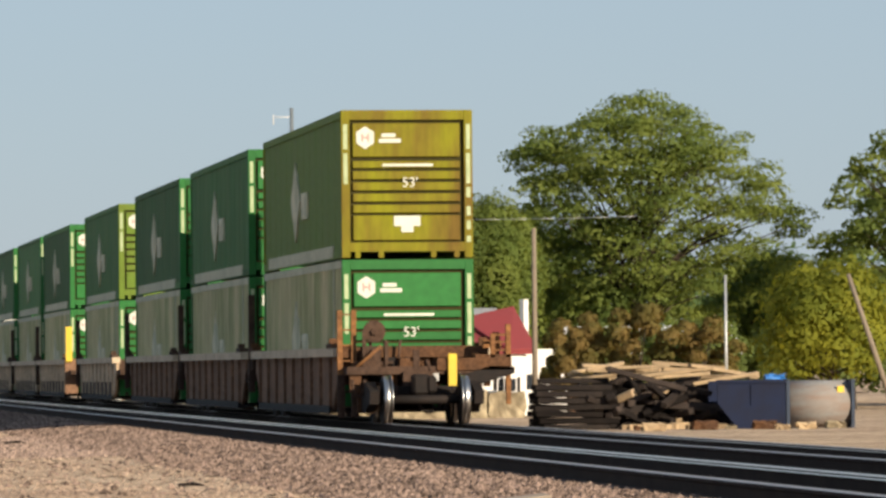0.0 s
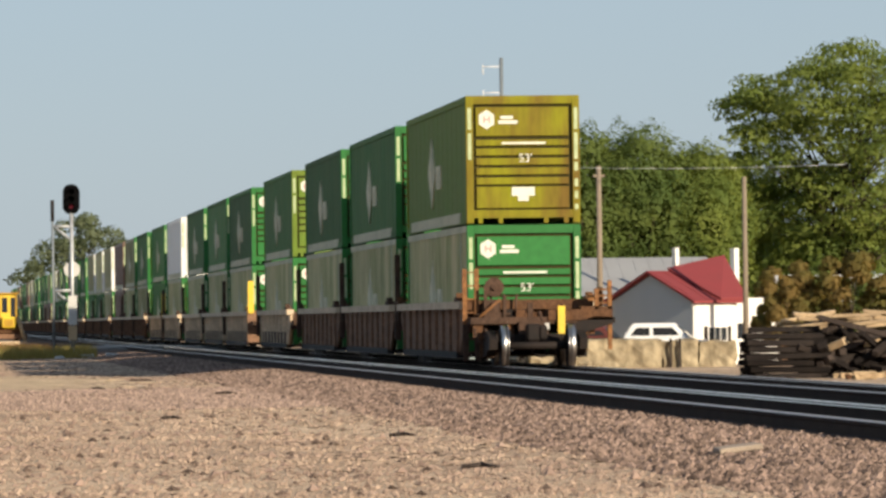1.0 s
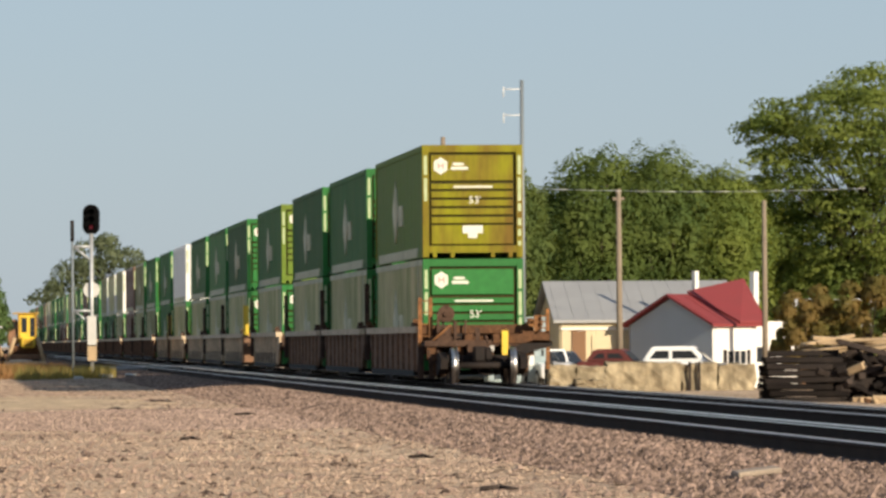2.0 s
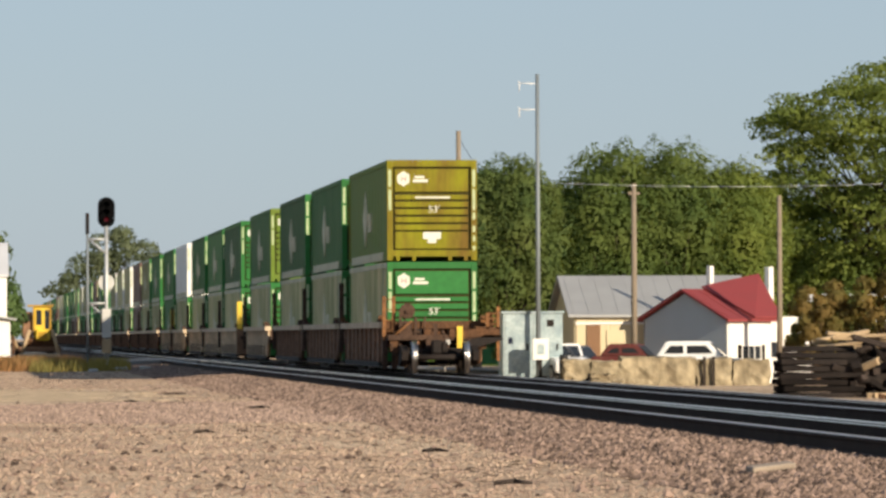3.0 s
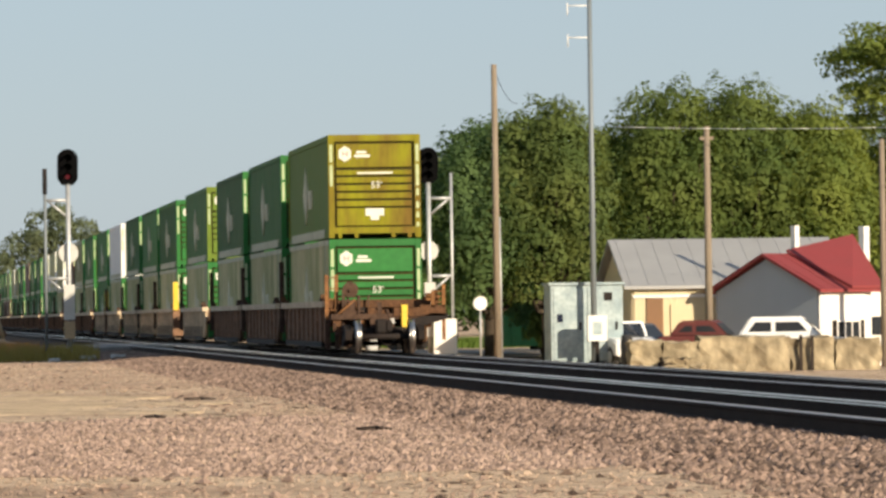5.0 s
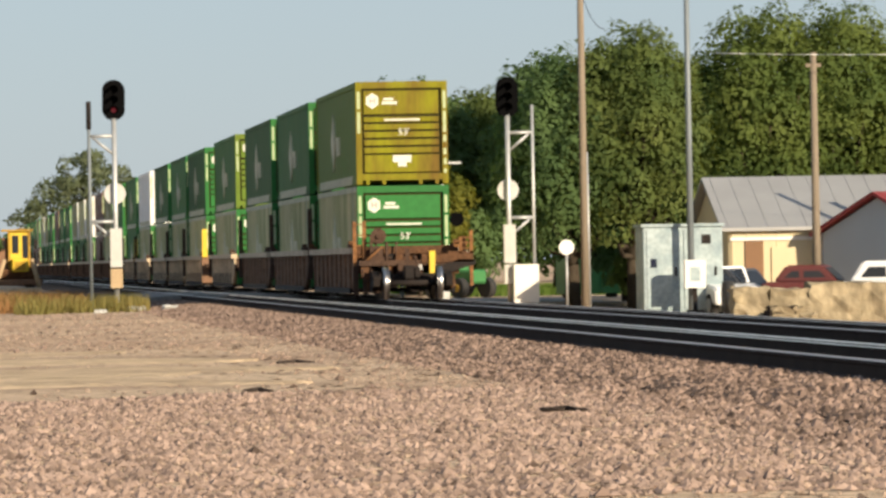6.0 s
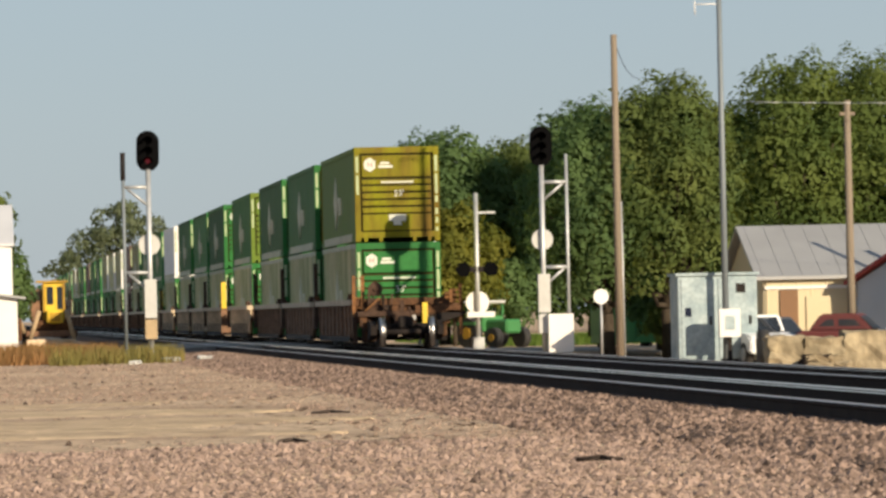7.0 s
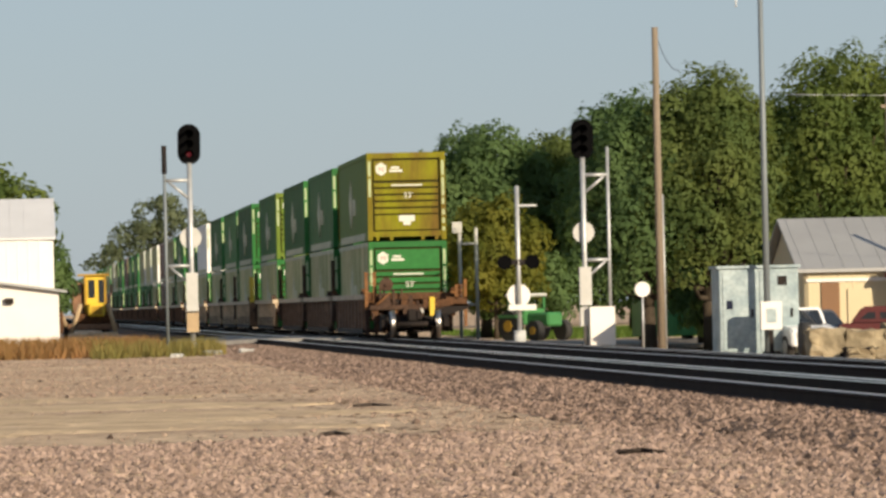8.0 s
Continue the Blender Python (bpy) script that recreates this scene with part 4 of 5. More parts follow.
def build_trees():
    g = "tree belt behind the yard"
    for i, (x, high, wide, y, leaf) in enumerate((
            (18.9, 8.4, 5.0, 318, LEAF_DARK), (21.8, 9.6, 7.4, 312, LEAF_DARK), (25.0, 9.2, 6.4, 314, LEAF_MID), (27.8, 10.6, 6.5, 306, LEAF_DARK),
            (20.9, 8.0, 4.6, 239.5, LEAF_DARK), (22.85, 9.3, 5.3, 239, LEAF_MID), (25.05, 8.3, 4.3, 240.5, LEAF_DARK), (27.25, 9.9, 5.7, 240, LEAF), (29.95, 10.1, 6.0, 240.6, LEAF), (32.3, 9.3, 5.2, 240.5, LEAF_LIGHT),
            (47.5, 7.0, 6.0, 257, LEAF), (24.5, 7.0, 6.0, 254, LEAF_DARK), (29.5, 7.6, 6.0, 254, LEAF_MID), (36.0, 9.0, 6.0, 256, LEAF_LIGHT))):
        tree(20 + i, x, y, high, wide, "full green broadleaf tree in a dense belt", leaf, 34000, 0.085 if y < 300 else 0.12, low=0.06 if y < 250 and x < 32 else 0.0, lobes=34, group=g)
    spray_tree(50, 40.0, 250, 13.5, 12.9, ((0.1, 0.2, 0.26), (0.25, 0.28, 0.36), (0.4, 0.33, 0.55), (0.552, 0.4, 0.64), (0.667, 0.42, 0.64), (0.743, 0.44, 0.57), (0.876, 0.43, 0.46), (0.94, 0.36, 0.32), (1.0, 0.16, 0.14)),
               "large spreading green tree beside the timber yard", LEAF_LIGHT, 440, 72000, 0.095, 0.34, fan=0.07, flat=0.5)
    tree(51, 42.8, 219, 6.0, 6.2, "bushy yellow-green young tree", LEAF_YELLOW, 12000, 0.12, 0.15, low=0.0, lobes=20)
    spray_tree(52, 52.6, 246, 12.8, 10.5, ((0.12, 0.3, 0.3), (0.3, 0.4, 0.42), (0.5, 0.5, 0.5), (0.7, 0.46, 0.46), (0.85, 0.34, 0.34), (1.0, 0.08, 0.08)),
               "tall green tree beside the yard", LEAF_LIGHT, 200, 26000, 0.12, 0.3, fan=0.075, flat=0.42)
    for k, (x, y, high, wide) in enumerate(((34.4, 240, 3.6, 3.2), (36.6, 239, 3.9, 3.6), (39.0, 240, 3.7, 3.4), (41.6, 239, 4.0, 3.8), (44.6, 240, 3.7, 3.6), (47.6, 238, 4.1, 4.0), (50.6, 238, 3.6, 4.0))):
        tree(60 + k, x, y, high, wide, "green bush at the back of the yard", LEAF_MID, 3500, 0.13, 0.08, low=0.0, lobes=14, group="bushes at the back of the yard", name="bush")
    for k, (x, y, high, wide) in enumerate(((31.75, 213, 3.4, 2.0), (34.6, 230, 4.2, 3.0), (37.0, 229, 4.6, 3.4), (39.6, 229.5, 4.0, 3.4))):
        tree(80 + k, x, y, high, wide, "browning bush under the large tree", LEAF_BROWN, 3500, 0.12, 0.08, low=0.05, lobes=14, group="browning bushes", name="bush", loose=True)
    # bushes added to fill the deep shade below the crowns
    for k, (x, y, high, wide) in enumerate(((21.6, 304, 3.6, 3.4), (27.0, 256, 4.2, 3.8), (31.8, 255, 4.4, 4.0), (34.6, 254, 4.0, 3.4), (23.5, 242.4, 2.4, 2.0), (24.3, 251, 3.4, 2.6), (26.2, 251, 3.2, 2.6), (28.2, 251, 3.4, 2.8), (30.6, 251, 3.4, 3.0), (23.4, 303, 3.8, 3.4), (26.0, 304, 4.2, 3.8), (28.8, 302, 4.0, 3.6), (31.4, 303, 4.4, 3.6))):
        tree(90 + k, x, y, high, wide, "dark green bush under the tree belt", LEAF_DARK, 3500, 0.12, 0.08, low=0.0, lobes=14, group="bushes under the tree belt", name="bush")
    spray_tree(53, 25.6, 960, 19.0, 22.0, ((0.2, 0.4, 0.36), (0.42, 0.62, 0.52), (0.6, 0.5, 0.5), (0.78, 0.34, 0.42), (0.93, 0.2, 0.27), (1.0, 0.06, 0.1)),
               "far tree beyond the train, leaves paled for haze", LEAF_HAZED, 150, 14000, 0.34, 0.5, fan=0.075, flat=0.7)
    tree(54, -1.5, 320, 8.6, 8.5, "green tree behind the white building", LEAF, 8000, 0.18, 0.3, low=0.15, lobes=22)
    tree(55, 2.6, 322, 4.6, 2.2, "slim green tree beside the white building", LEAF_DARK, 2500, 0.14, 0.15, low=0.05, lobes=10)
    tree(56, 21.2, 300, 6.3, 4.8, "olive-yellow shrubby tree behind the crossing", LEAF_OLIVE, 9000, 0.12, 0.12, low=0.0, lobes=16)


build_trees()


def build_far_woods():
    """The low wooded skyline far behind the yard."""
    rng = np.random.default_rng(9)
    spots = [(30 + 130 * k / 45 + rng.normal() * 1.5, 430 + rng.normal() * 8, 3.6 + rng.random() * 1.5, 4.5, 4, 4.0 + 2 * rng.random()) for k in range(45)]
    tagged(foliage("far_woods", leaf_cloud(rng, spots, 26000, 0.4), LEAF_DARK), "low dark green woods on the skyline", "woods", kind="stuff")


build_far_woods()


# ---- buildings ----
def gable_house(name, m, width, deep, eave, ridge, wall, roof, label, over=0.25, gable_wall=None):
    """A house with its eaves along x: front wall at y=0, its left end at x=0. The ridge runs along x."""
    root = thing(name, m, label, "building")
    t = 0.15
    for y0 in (0, deep - t):
        bm = bmesh.new()
        edge = [(0, y0 + t / 2)]
        out = (y0, y0 - 0.012) if y0 == 0 else (y0 + t, y0 + t + 0.012)
        for k in range(int(width / 0.45)):
            edge += [(0.1 + k * 0.45, out[0]), (0.11 + k * 0.45, out[1]), (0.15 + k * 0.45, out[1]), (0.16 + k * 0.45, out[0])]
        prism(bm, edge + [(width, y0 + t / 2)], "z", -0.1, eave)
        part("front_wall" if y0 == 0 else "back_wall", bm, wall, root)
    for x0 in (0, width - t):
        bm = bmesh.new()
        prism(bm, [(t, -0.1), (deep - t, -0.1), (deep - t, eave), (deep / 2, ridge - 0.08), (t, eave)], "x", x0 + 0.003, x0 + t - 0.003)
        part("gable_wall", bm, gable_wall or wall, root)
    rise = (ridge - eave) / (deep / 2)
    for s in (0, 1):
        bm = bmesh.new()
        a = (-over, eave - rise * over) if s == 0 else (deep + over, eave - rise * over)
        prism(bm, [a, (deep / 2, ridge), (deep / 2, ridge + 0.1), (a[0], a[1] + 0.1)], "x", -over, width + over)
        slope = part("roof", bm, roof, root)
        if s == 0:
            for k in range(int(width / 0.6) + 1):
                bm = bmesh.new()
                prism(bm, [(a[0], a[1] + 0.1), (deep / 2, ridge + 0.1), (deep / 2, ridge + 0.112), (a[0], a[1] + 0.112)], "x", k * 0.6 - 0.015, k * 0.6 + 0.015)
                part("roof_seam", bm, roof, slope)
    return root


def window(root, m, w, h, shutters=False):
    """A framed window on a wall that faces -y."""
    holder = part("window", boxes((-w / 2, w / 2, -0.03, -0.016, -h / 2, h / 2)), GLASS_DARK, root, "dark window glass")
    holder.matrix_basis = m
    f = 0.05
    part("window_frame", boxes((-w / 2 - f, w / 2 + f, -0.05, -0.014, h / 2, h / 2 + f), (-w / 2 - f, w / 2 + f, -0.07, -0.014, -h / 2 - f, -h / 2), (-w / 2 - f, -w / 2, -0.05, -0.014, -h / 2, h / 2), (w / 2, w / 2 + f, -0.05, -0.014, -h / 2, h / 2), (-w / 6 - 0.02, -w / 6 + 0.02, -0.045, -0.028, -h / 2, h / 2), (w / 6 - 0.02, w / 6 + 0.02, -0.045, -0.028, -h / 2, h / 2)), WALL_WHITE, holder)
    if shutters:
        for s in (-1, 1):
            part("shutter", boxes((*sorted((s * (w / 2 + f + 0.01), s * (w / 2 + f + 0.18))), -0.05, -0.014, -h / 2 - f, h / 2 + f)), BLACK_IRON, holder, "dark shutter")


def build_buildings():
    barn = gable_house("barn", pose(24.25, 227.2, -0.58), 7.0, 8.0, 2.7, 4.2, WALL_CREAM, ROOF_GREY, "cream metal barn with a grey metal roof")
    part("door", boxes((0.5, 1.05, -0.06, -0.014, 0, 2.3)), BROWN_WOOD, barn, "brown wooden door")
    part("door_trim", boxes((0.05, 6.95, -0.05, -0.014, 2.32, 2.42)), WALL_WHITE, barn)
    part("garage_door", boxes((1.3, 4.1, -0.06, -0.014, 0, 2.1)), WALL_CREAM, barn)
    house = gable_house("house", pose(29.75, 222.2, -0.58, rz=35), 2.35, 5.0, 2.5, 3.6, WALL_WHITE, ROOF_RED, "small white house with a red metal roof", 0.22, WALL_SHADED)
    window(house, pose(1.2, 0, 1.2), 0.95, 0.5, True)
    part("stove_pipe", boxes((1.88, 2.08, 3.1, 3.3, 2.9, 4.62)), WALL_WHITE, house, "white vent pipe")
    part("back_wing", boxes((2.36, 5.6, 1.2, 6.0, 0, 2.6)), WALL_WHITE, house, "white rear wing")
    # the higher roof of the rear wing rises behind the front one
    bm = bmesh.new()
    corners = [Vector(c) for c in ((0.9, 2.5, 3.74), (3.95, 2.5, 4.24), (2.62, -0.24, 2.53), (1.2, -0.24, 2.53))]
    low = [bm.verts.new(c) for c in corners]
    high = [bm.verts.new(c + Vector((0, 0, 0.08))) for c in corners]
    bm.faces.new(low)
    bm.faces.new(high[::-1])
    for k in range(4):
        bm.faces.new((low[k], high[k], high[k - 1], low[k - 1]))
    bmesh.ops.recalc_face_normals(bm, faces=bm.faces[:])
    part("upper_roof", bm, ROOF_RED, house, "raised red cross roof")
    part("chimney", boxes((5.25, 5.5, 3.3, 3.55, 2.5, 4.6)), WALL_WHITE, house, "pale chimney")
    part("wing_window", boxes((3.3, 3.9, 1.16, 1.197, 1.0, 1.6)), GLASS_DARK, house, "dark wing window")
    annex = gable_house("brown_shed", pose(35.6, 239.5, -0.58), 7.2, 4.5, 2.5, 3.5, BROWN_WOOD, ROOF_WHITE, "brown shed with a pale roof behind the large tree", 0.25)
    part("shed_door", boxes((2.0, 3.2, -0.06, -0.014, 0, 2.1)), WALL_WHITE, annex, "pale shed door")
    shed = gable_house("white_shed", pose(-9.6, 300, 0.0), 12.0, 9.0, 4.5, 6.2, WALL_WHITE, ROOF_WHITE, "large white metal shed with a pale roof", 0.1)
    bm = bmesh.new()
    prism(bm, [(4.0, 0), (12.15, 0), (12.15, 2.2), (11.9, 2.25), (4.0, 3.4)], "y", -3.0, -0.02)
    part("lean_to", bm, WALL_WHITE, shed)
    bm = bmesh.new()
    prism(bm, [(3.9, 3.42), (12.5, 2.18), (12.5, 2.28), (3.9, 3.54)], "y", -3.3, 0.0)
    part("lean_to_roof", bm, ROOF_GREY, shed, "grey lean-to roof")
    part("wall_lamp", boxes((9.9, 10.25, -3.2, -3.0, 1.75, 2.0)), BLACK_IRON, shed, "dark wall fitting")


build_buildings()


# ---- signals, poles and boxes ----
def signal(m, side, label):
    """A colour-light signal on a mast, with a ladder mast beside it. side: where the ladder mast stands."""
    root = thing("railway_signal", m, label, "railway signal", "signals beside the tracks")
    bm = bmesh.new()
    rod(bm, (0, 0, 0), (0, 0, 5.6), 0.075, n=12)
    part("mast", bm, ALU, root, "grey steel mast")
    part("foundation", boxes((-0.3, 0.3, -0.3, 0.3, -0.3, 0.12)), CONCRETE, root)
    bm = bmesh.new()
    outline = [(0.33 * math.cos(a) , 6.13 + (0.26 if math.sin(a) > 0 else -0.26) + 0.32 * math.sin(a)) for a in [k * math.pi / 12 + 0.001 for k in range(24)]]
    prism(bm, outline, "y", -0.04, 0.0)
    head = part("target", bm, SIGNAL_BLACK, root, "black oval signal target")
    part("lamp_case", boxes((-0.2, 0.2, 0.0, 0.35, 5.6, 6.65)), SIGNAL_BLACK, head)
    for z in (6.42, 6.13, 5.84):
        bm = bmesh.new()
        ring = [(0.13 * math.cos(k * 0.39), z + 0.13 * math.sin(k * 0.39)) for k in range(-1, 10)]
        for a, b in zip(ring, ring[1:]):
            q = [bm.verts.new(p) for p in ((a[0], -0.04, a[1]), (b[0], -0.04, b[1]), (b[0], -0.3, b[1]), (a[0], -0.3, a[1]))]
            bm.faces.new(q)
        bmesh.ops.solidify(bm, geom=bm.faces[:], thickness=0.01)
        part("visor", bm, SIGNAL_BLACK, head)
        bm = bmesh.new()
        rod(bm, (0, -0.055, z), (0, -0.035, z), 0.075, n=16)
        part("lens", bm, SIGNAL_RED if z < 6 and side < 0 else SIGNAL_BLACK, head, "dim red lens" if z < 6 and side < 0 else "dark lens")
    bm = bmesh.new()
    rod(bm, (0, 0.085, 3.45), (0, 0.11, 3.45), 0.31, n=28)
    part("round_plate", bm, SIGNAL_WHITE, root, "round white plate")
    part("mast_box", boxes((-0.17, 0.17, -0.2, 0.1, 1.35, 2.45)), SIGNAL_WHITE, root, "white steel box")
    part("base_box", boxes((-0.17, 0.17, -0.2, 0.1, 0.75, 1.3)), PALE_TIMBER if side < 0 else SIGNAL_WHITE, root, "tan box")
    bm = bmesh.new()
    rod(bm, (side * 0.72, 0, 0), (side * 0.72, 0, 5.9), 0.05, n=10)
    part("ladder_mast", bm, MAST_GREY if side < 0 else ALU, root)
    if side < 0:
        bm = bmesh.new()
        rod(bm, (side * 0.72, 0, 5.3), (side * 0.72, 0, 6.1), 0.075, n=10)
        part("mast_cap", bm, BLACK_IRON, root, "dark tube on the mast's top")
    for z in (5.1, 2.65):
        bm = bmesh.new()
        rod(bm, (0, 0, z), (side * 0.72, 0, z), 0.05)
        rod(bm, (side * 0.06, 0, z - 0.5), (side * 0.6, 0, z - 0.05), 0.04)
        part("bracket", bm, ALU, root)
    return root


def pole(name, x, y, z0, z1, r, mat, label, lean=(0, 0), category="pole"):
    root = thing(name, pose(x, y, z0), label, category)
    bm = bmesh.new()
    rod(bm, (0, 0, -0.3), (lean[0], lean[1], z1 - z0), r, r * 0.72, n=14)
    part("shaft", bm, mat, root)
    return root


def wire(points, r=0.012):
    bm = bmesh.new()
    for a, b in zip(points, points[1:]):
        rod(bm, a, b, r, n=5)
    return bm


def sag(a, b, drop, n=12):
    a, b = Vector(a), Vector(b)
    return [a.lerp(b, k / n) - Vector((0, 0, 4 * drop * (k / n) * (1 - k / n))) for k in range(n + 1)]


def build_lineside():
    signal(pose(5.55, 220, -0.06), -1, "dark railway signal on a grey mast with a white plate")
    right = signal(pose(17.38, 225.0, -0.19) @ Matrix.Scale(1.03, 4), 1, "unlit railway signal on a grey mast with a white plate")
    part("relay_box", boxes((0.08, 0.8, -0.45, -0.1, 0.2, 1.3)), WALL_WHITE, right, "white relay box")
    p = pole("utility_pole", 19.05, 220, -0.15, 9.17, 0.125, POLE_WOOD, "weathered wooden utility pole with a thin cable")
    part("cable", wire(sag((0.0, 0, 9.2), (1.4, 6, 8.3), 0.3), 0.01), BLACK_IRON, p)
    part("conduit", wire([(0.13, -0.05, 0), (0.11, -0.05, 4.5)], 0.03), ALU, p)
    a = pole("antenna_mast", 22.0, 219, -0.35, 11.3, 0.1, MAST_GREY, "tall grey steel mast with two side antennas", category="antenna mast")
    for z in (11.3, 10.3):
        part("antenna_arm", wire([(0, 0, z), (-0.7, 0, z)], 0.02), WALL_WHITE, a, "white antenna arm")
        part("antenna", wire([(-0.7, 0, z - 0.3), (-0.7, 0, z + 0.1)], 0.018), WALL_WHITE, a, "white whip antenna")
    m = thing("meter_box", pose(22.02, 218.4, -0.36), "pale grey meter box on a post", "meter box")
    part("post", boxes((-0.06, 0.06, -0.06, 0.06, -0.1, 0.8), (-0.25, 0.25, -0.1, 0.1, -0.1, 0.12)), BLACK_IRON, m)
    part("case", boxes((-0.3, 0.3, -0.15, 0.15, 0.75, 1.55)), WALL_WHITE, m)
    part("dial", boxes((-0.14, 0.14, -0.165, -0.145, 0.95, 1.35)), CABINET, m, "grey meter face")
    bm = bmesh.new()
    box(bm, -1.1, 1.2, 0, 1.8, 0.05, 2.52, chamfer=0.02)
    c = thing("equipment_cabinet", pose(21.8, 219.6, -0.36), "large grey steel trackside cabinet with peeling paint", "cabinet")
    part("body", bm, CABINET, c)
    part("roof", boxes((-1.16, 1.26, -0.08, 1.86, 2.52, 2.6)), CABINET, c)
    part("skid", boxes((-1.1, 1.2, 0.1, 1.7, -0.1, 0.05)), BLACK_IRON, c)
    for x0, x1 in ((-1.0, -0.05), (0.08, 1.1)):
        door = part("door", boxes((x0, x1, -0.03, 0.0, 0.15, 2.42)), CABINET, c)
        part("handle", boxes((x1 - 0.14, x1 - 0.08, -0.07, -0.03, 1.1, 1.35)), BLACK_IRON, door)
    part("vent", boxes((0.6, 0.86, -0.06, -0.03, 2.02, 2.28)), BLACK_IRON, c, "black square vent")
    part("sticker", boxes((-0.9, -0.72, -0.045, -0.03, 1.35, 1.6)), BLUE, c, "dark blue sticker")
    w = pole("utility_pole", 25.85, 220.3, -0.58, 7.15, 0.13, POLE_WOOD, "weathered wooden utility pole with a sagging wire")
    part("cross_arm", boxes((-0.22, 0.22, -0.06, 0.06, 7.3, 7.4)), POLE_WOOD, w)
    part("wire", wire(sag((-3.0, 0, 7.75), (9, -4, 7.6), 0.12), 0.011), ALU, w)
    pole("utility_pole", 31.6, 221, -0.58, 6.7, 0.12, POLE_WOOD, "pale wooden pole beside the large tree")
    pole("fence_post", 35.4, 200, -0.58, 4.5, 0.06, ALU, "thin grey steel post", category="post")
    pole("leaning_pole", 41.6, 200, -0.58, 4.5, 0.11, POLE_WOOD, "leaning weathered wooden pole", (-1.8, 0))


build_lineside()


# ---- yard ----
def block(rng, x0, x1, y0, y1, z0, z1, rough=0.05):
    c = bmesh.new()
    bmesh.ops.create_cube(c, size=1, matrix=Matrix.Translation(((x0 + x1) / 2, (y0 + y1) / 2, (z0 + z1) / 2)) @ Matrix.Diagonal((x1 - x0, y1 - y0, z1 - z0, 1)))
    bmesh.ops.subdivide_edges(c, edges=c.edges[:], cuts=3, use_grid_fill=True)
    for v in c.verts:
        v.co += Vector((rng.uniform(-1, 1), rng.uniform(-1, 1), rng.uniform(-1, 1))) * rough
    return c


def build_yard():
    rng = random.Random(11)
    wall = (22.35, 23.35, 24.5, 25.9, 27.3, 28.7, 30.1)
    for a, b in zip(wall, wall[1:]):
        h = 1.0 + rng.uniform(-0.14, 0.12)
        ob = part("concrete_block", block(rng, a + 0.02, b - 0.02, 213.0, 214.1, level((a + b) / 2) - 0.05, -0.58 + h, 0.065), CONCRETE)
        tagged(ob, "weathered tan concrete block with worn edges", "concrete block", "row of concrete blocks")
    for x in (27.55, 27.9):
        tagged(part("stake", boxes((x, x + 0.09, 212.8, 212.88, -0.62, 0.5)), OLD_TIMBER), "dark wooden stake against the concrete blocks", "stake", "stakes at the blocks")
    for k in range(9):
        x, y, r = rng.uniform(22.9, 24.4), rng.uniform(211.6, 212.9), rng.uniform(0.12, 0.3)
        ob = part("rubble", block(rng, -r * 1.3, r * 1.3, -r, r, 0, r * 1.3, 0.06), CONCRETE if k % 3 else OLD_TIMBER)
        ob.location = (x, y, level(x, y) - 0.03)
        tagged(ob, "broken lump of concrete at the end of the row", "rubble", "broken concrete lumps")
    # timber stack and heap
    stack = thing("tie_stack", pose(25.5, 170, -0.6), "dark stack of old railway ties", "timber stack")
    for r in range(8):
        for k in range(6):
            if r > 5 and rng.random() < 0.4 * (r - 5):
                continue
            bm = bmesh.new()
            box(bm, -1.05 + rng.uniform(-0.22, 0.12), 1.2 + rng.uniform(-0.4, 0.25), -0.11, 0.11, 0, 0.17, chamfer=0.02)
            part("tie", bm, TIE_BLACK, stack).matrix_basis = pose(0, k * 0.25 + 0.12, r * 0.2, 0, rng.uniform(-1.6, 1.6), rng.uniform(-2.5, 2.5))
    heap = thing("timber_heap", pose(28.4, 170.5, -0.6), "untidy heap of broken dark ties and pale planks", "timber heap")
    for k in range(120):
        t = rng.random()
        x, top = rng.uniform(-2.0, 2.4), 0.0
        top = 1.55 * (1 - ((x + 0.5) / 3.2) ** 2)
        m = pose(x, rng.uniform(-0.4, 2.0), max(0.12, top * rng.random()), rng.uniform(-22, 22), rng.uniform(-28, 28), rng.uniform(-70, 70))
        n, w = rng.uniform(0.5, 1.25), rng.uniform(0.09, 0.13)
        bm = bmesh.new()
        box(bm, -n, n, -w, w, -w * 0.85, w * 0.85, chamfer=0.015)
        part("timber", bm, TIE_BLACK if t < 0.6 else OLD_TIMBER if t < 0.93 else PALE_TIMBER, heap).matrix_basis = m
    for k in range(22):
        m = pose(rng.uniform(-1.9, 2.2), rng.uniform(0.2, 2.0), 1.5 + rng.uniform(-0.05, 0.42), rng.uniform(-6, 6), rng.uniform(-9, 9), rng.uniform(-25, 25))
        n = rng.uniform(0.7, 1.5)
        bm = bmesh.new()
        box(bm, -n, n, -0.11, 0.11, -0.05, 0.05, chamfer=0.01)
        part("plank", bm, PALE_TIMBER, heap).matrix_basis = m
    for k in range(10):
        m = pose(rng.uniform(-1.2, 2.3), rng.uniform(-1.3, -0.6), 0.09, 0, 0, rng.uniform(-30, 30))
        bm = bmesh.new()
        box(bm, -rng.uniform(0.5, 1.2), 0.5, -0.12, 0.12, -0.08, 0.08, chamfer=0.01)
        part("plank", bm, PALE_TIMBER, heap).matrix_basis = m
    bin_ = thing("steel_bin", pose(30.7, 169, -0.58), "dark blue open steel scrap bin", "bin")
    bm = bmesh.new()
    prism(bm, [(-1.05, 1.42), (1.0, 1.42), (1.0, 0.0), (-0.45, 0.0), (-1.05, 0.75)], "y", 0, 0.08)
    part("front_panel", bm, BLUE, bin_)
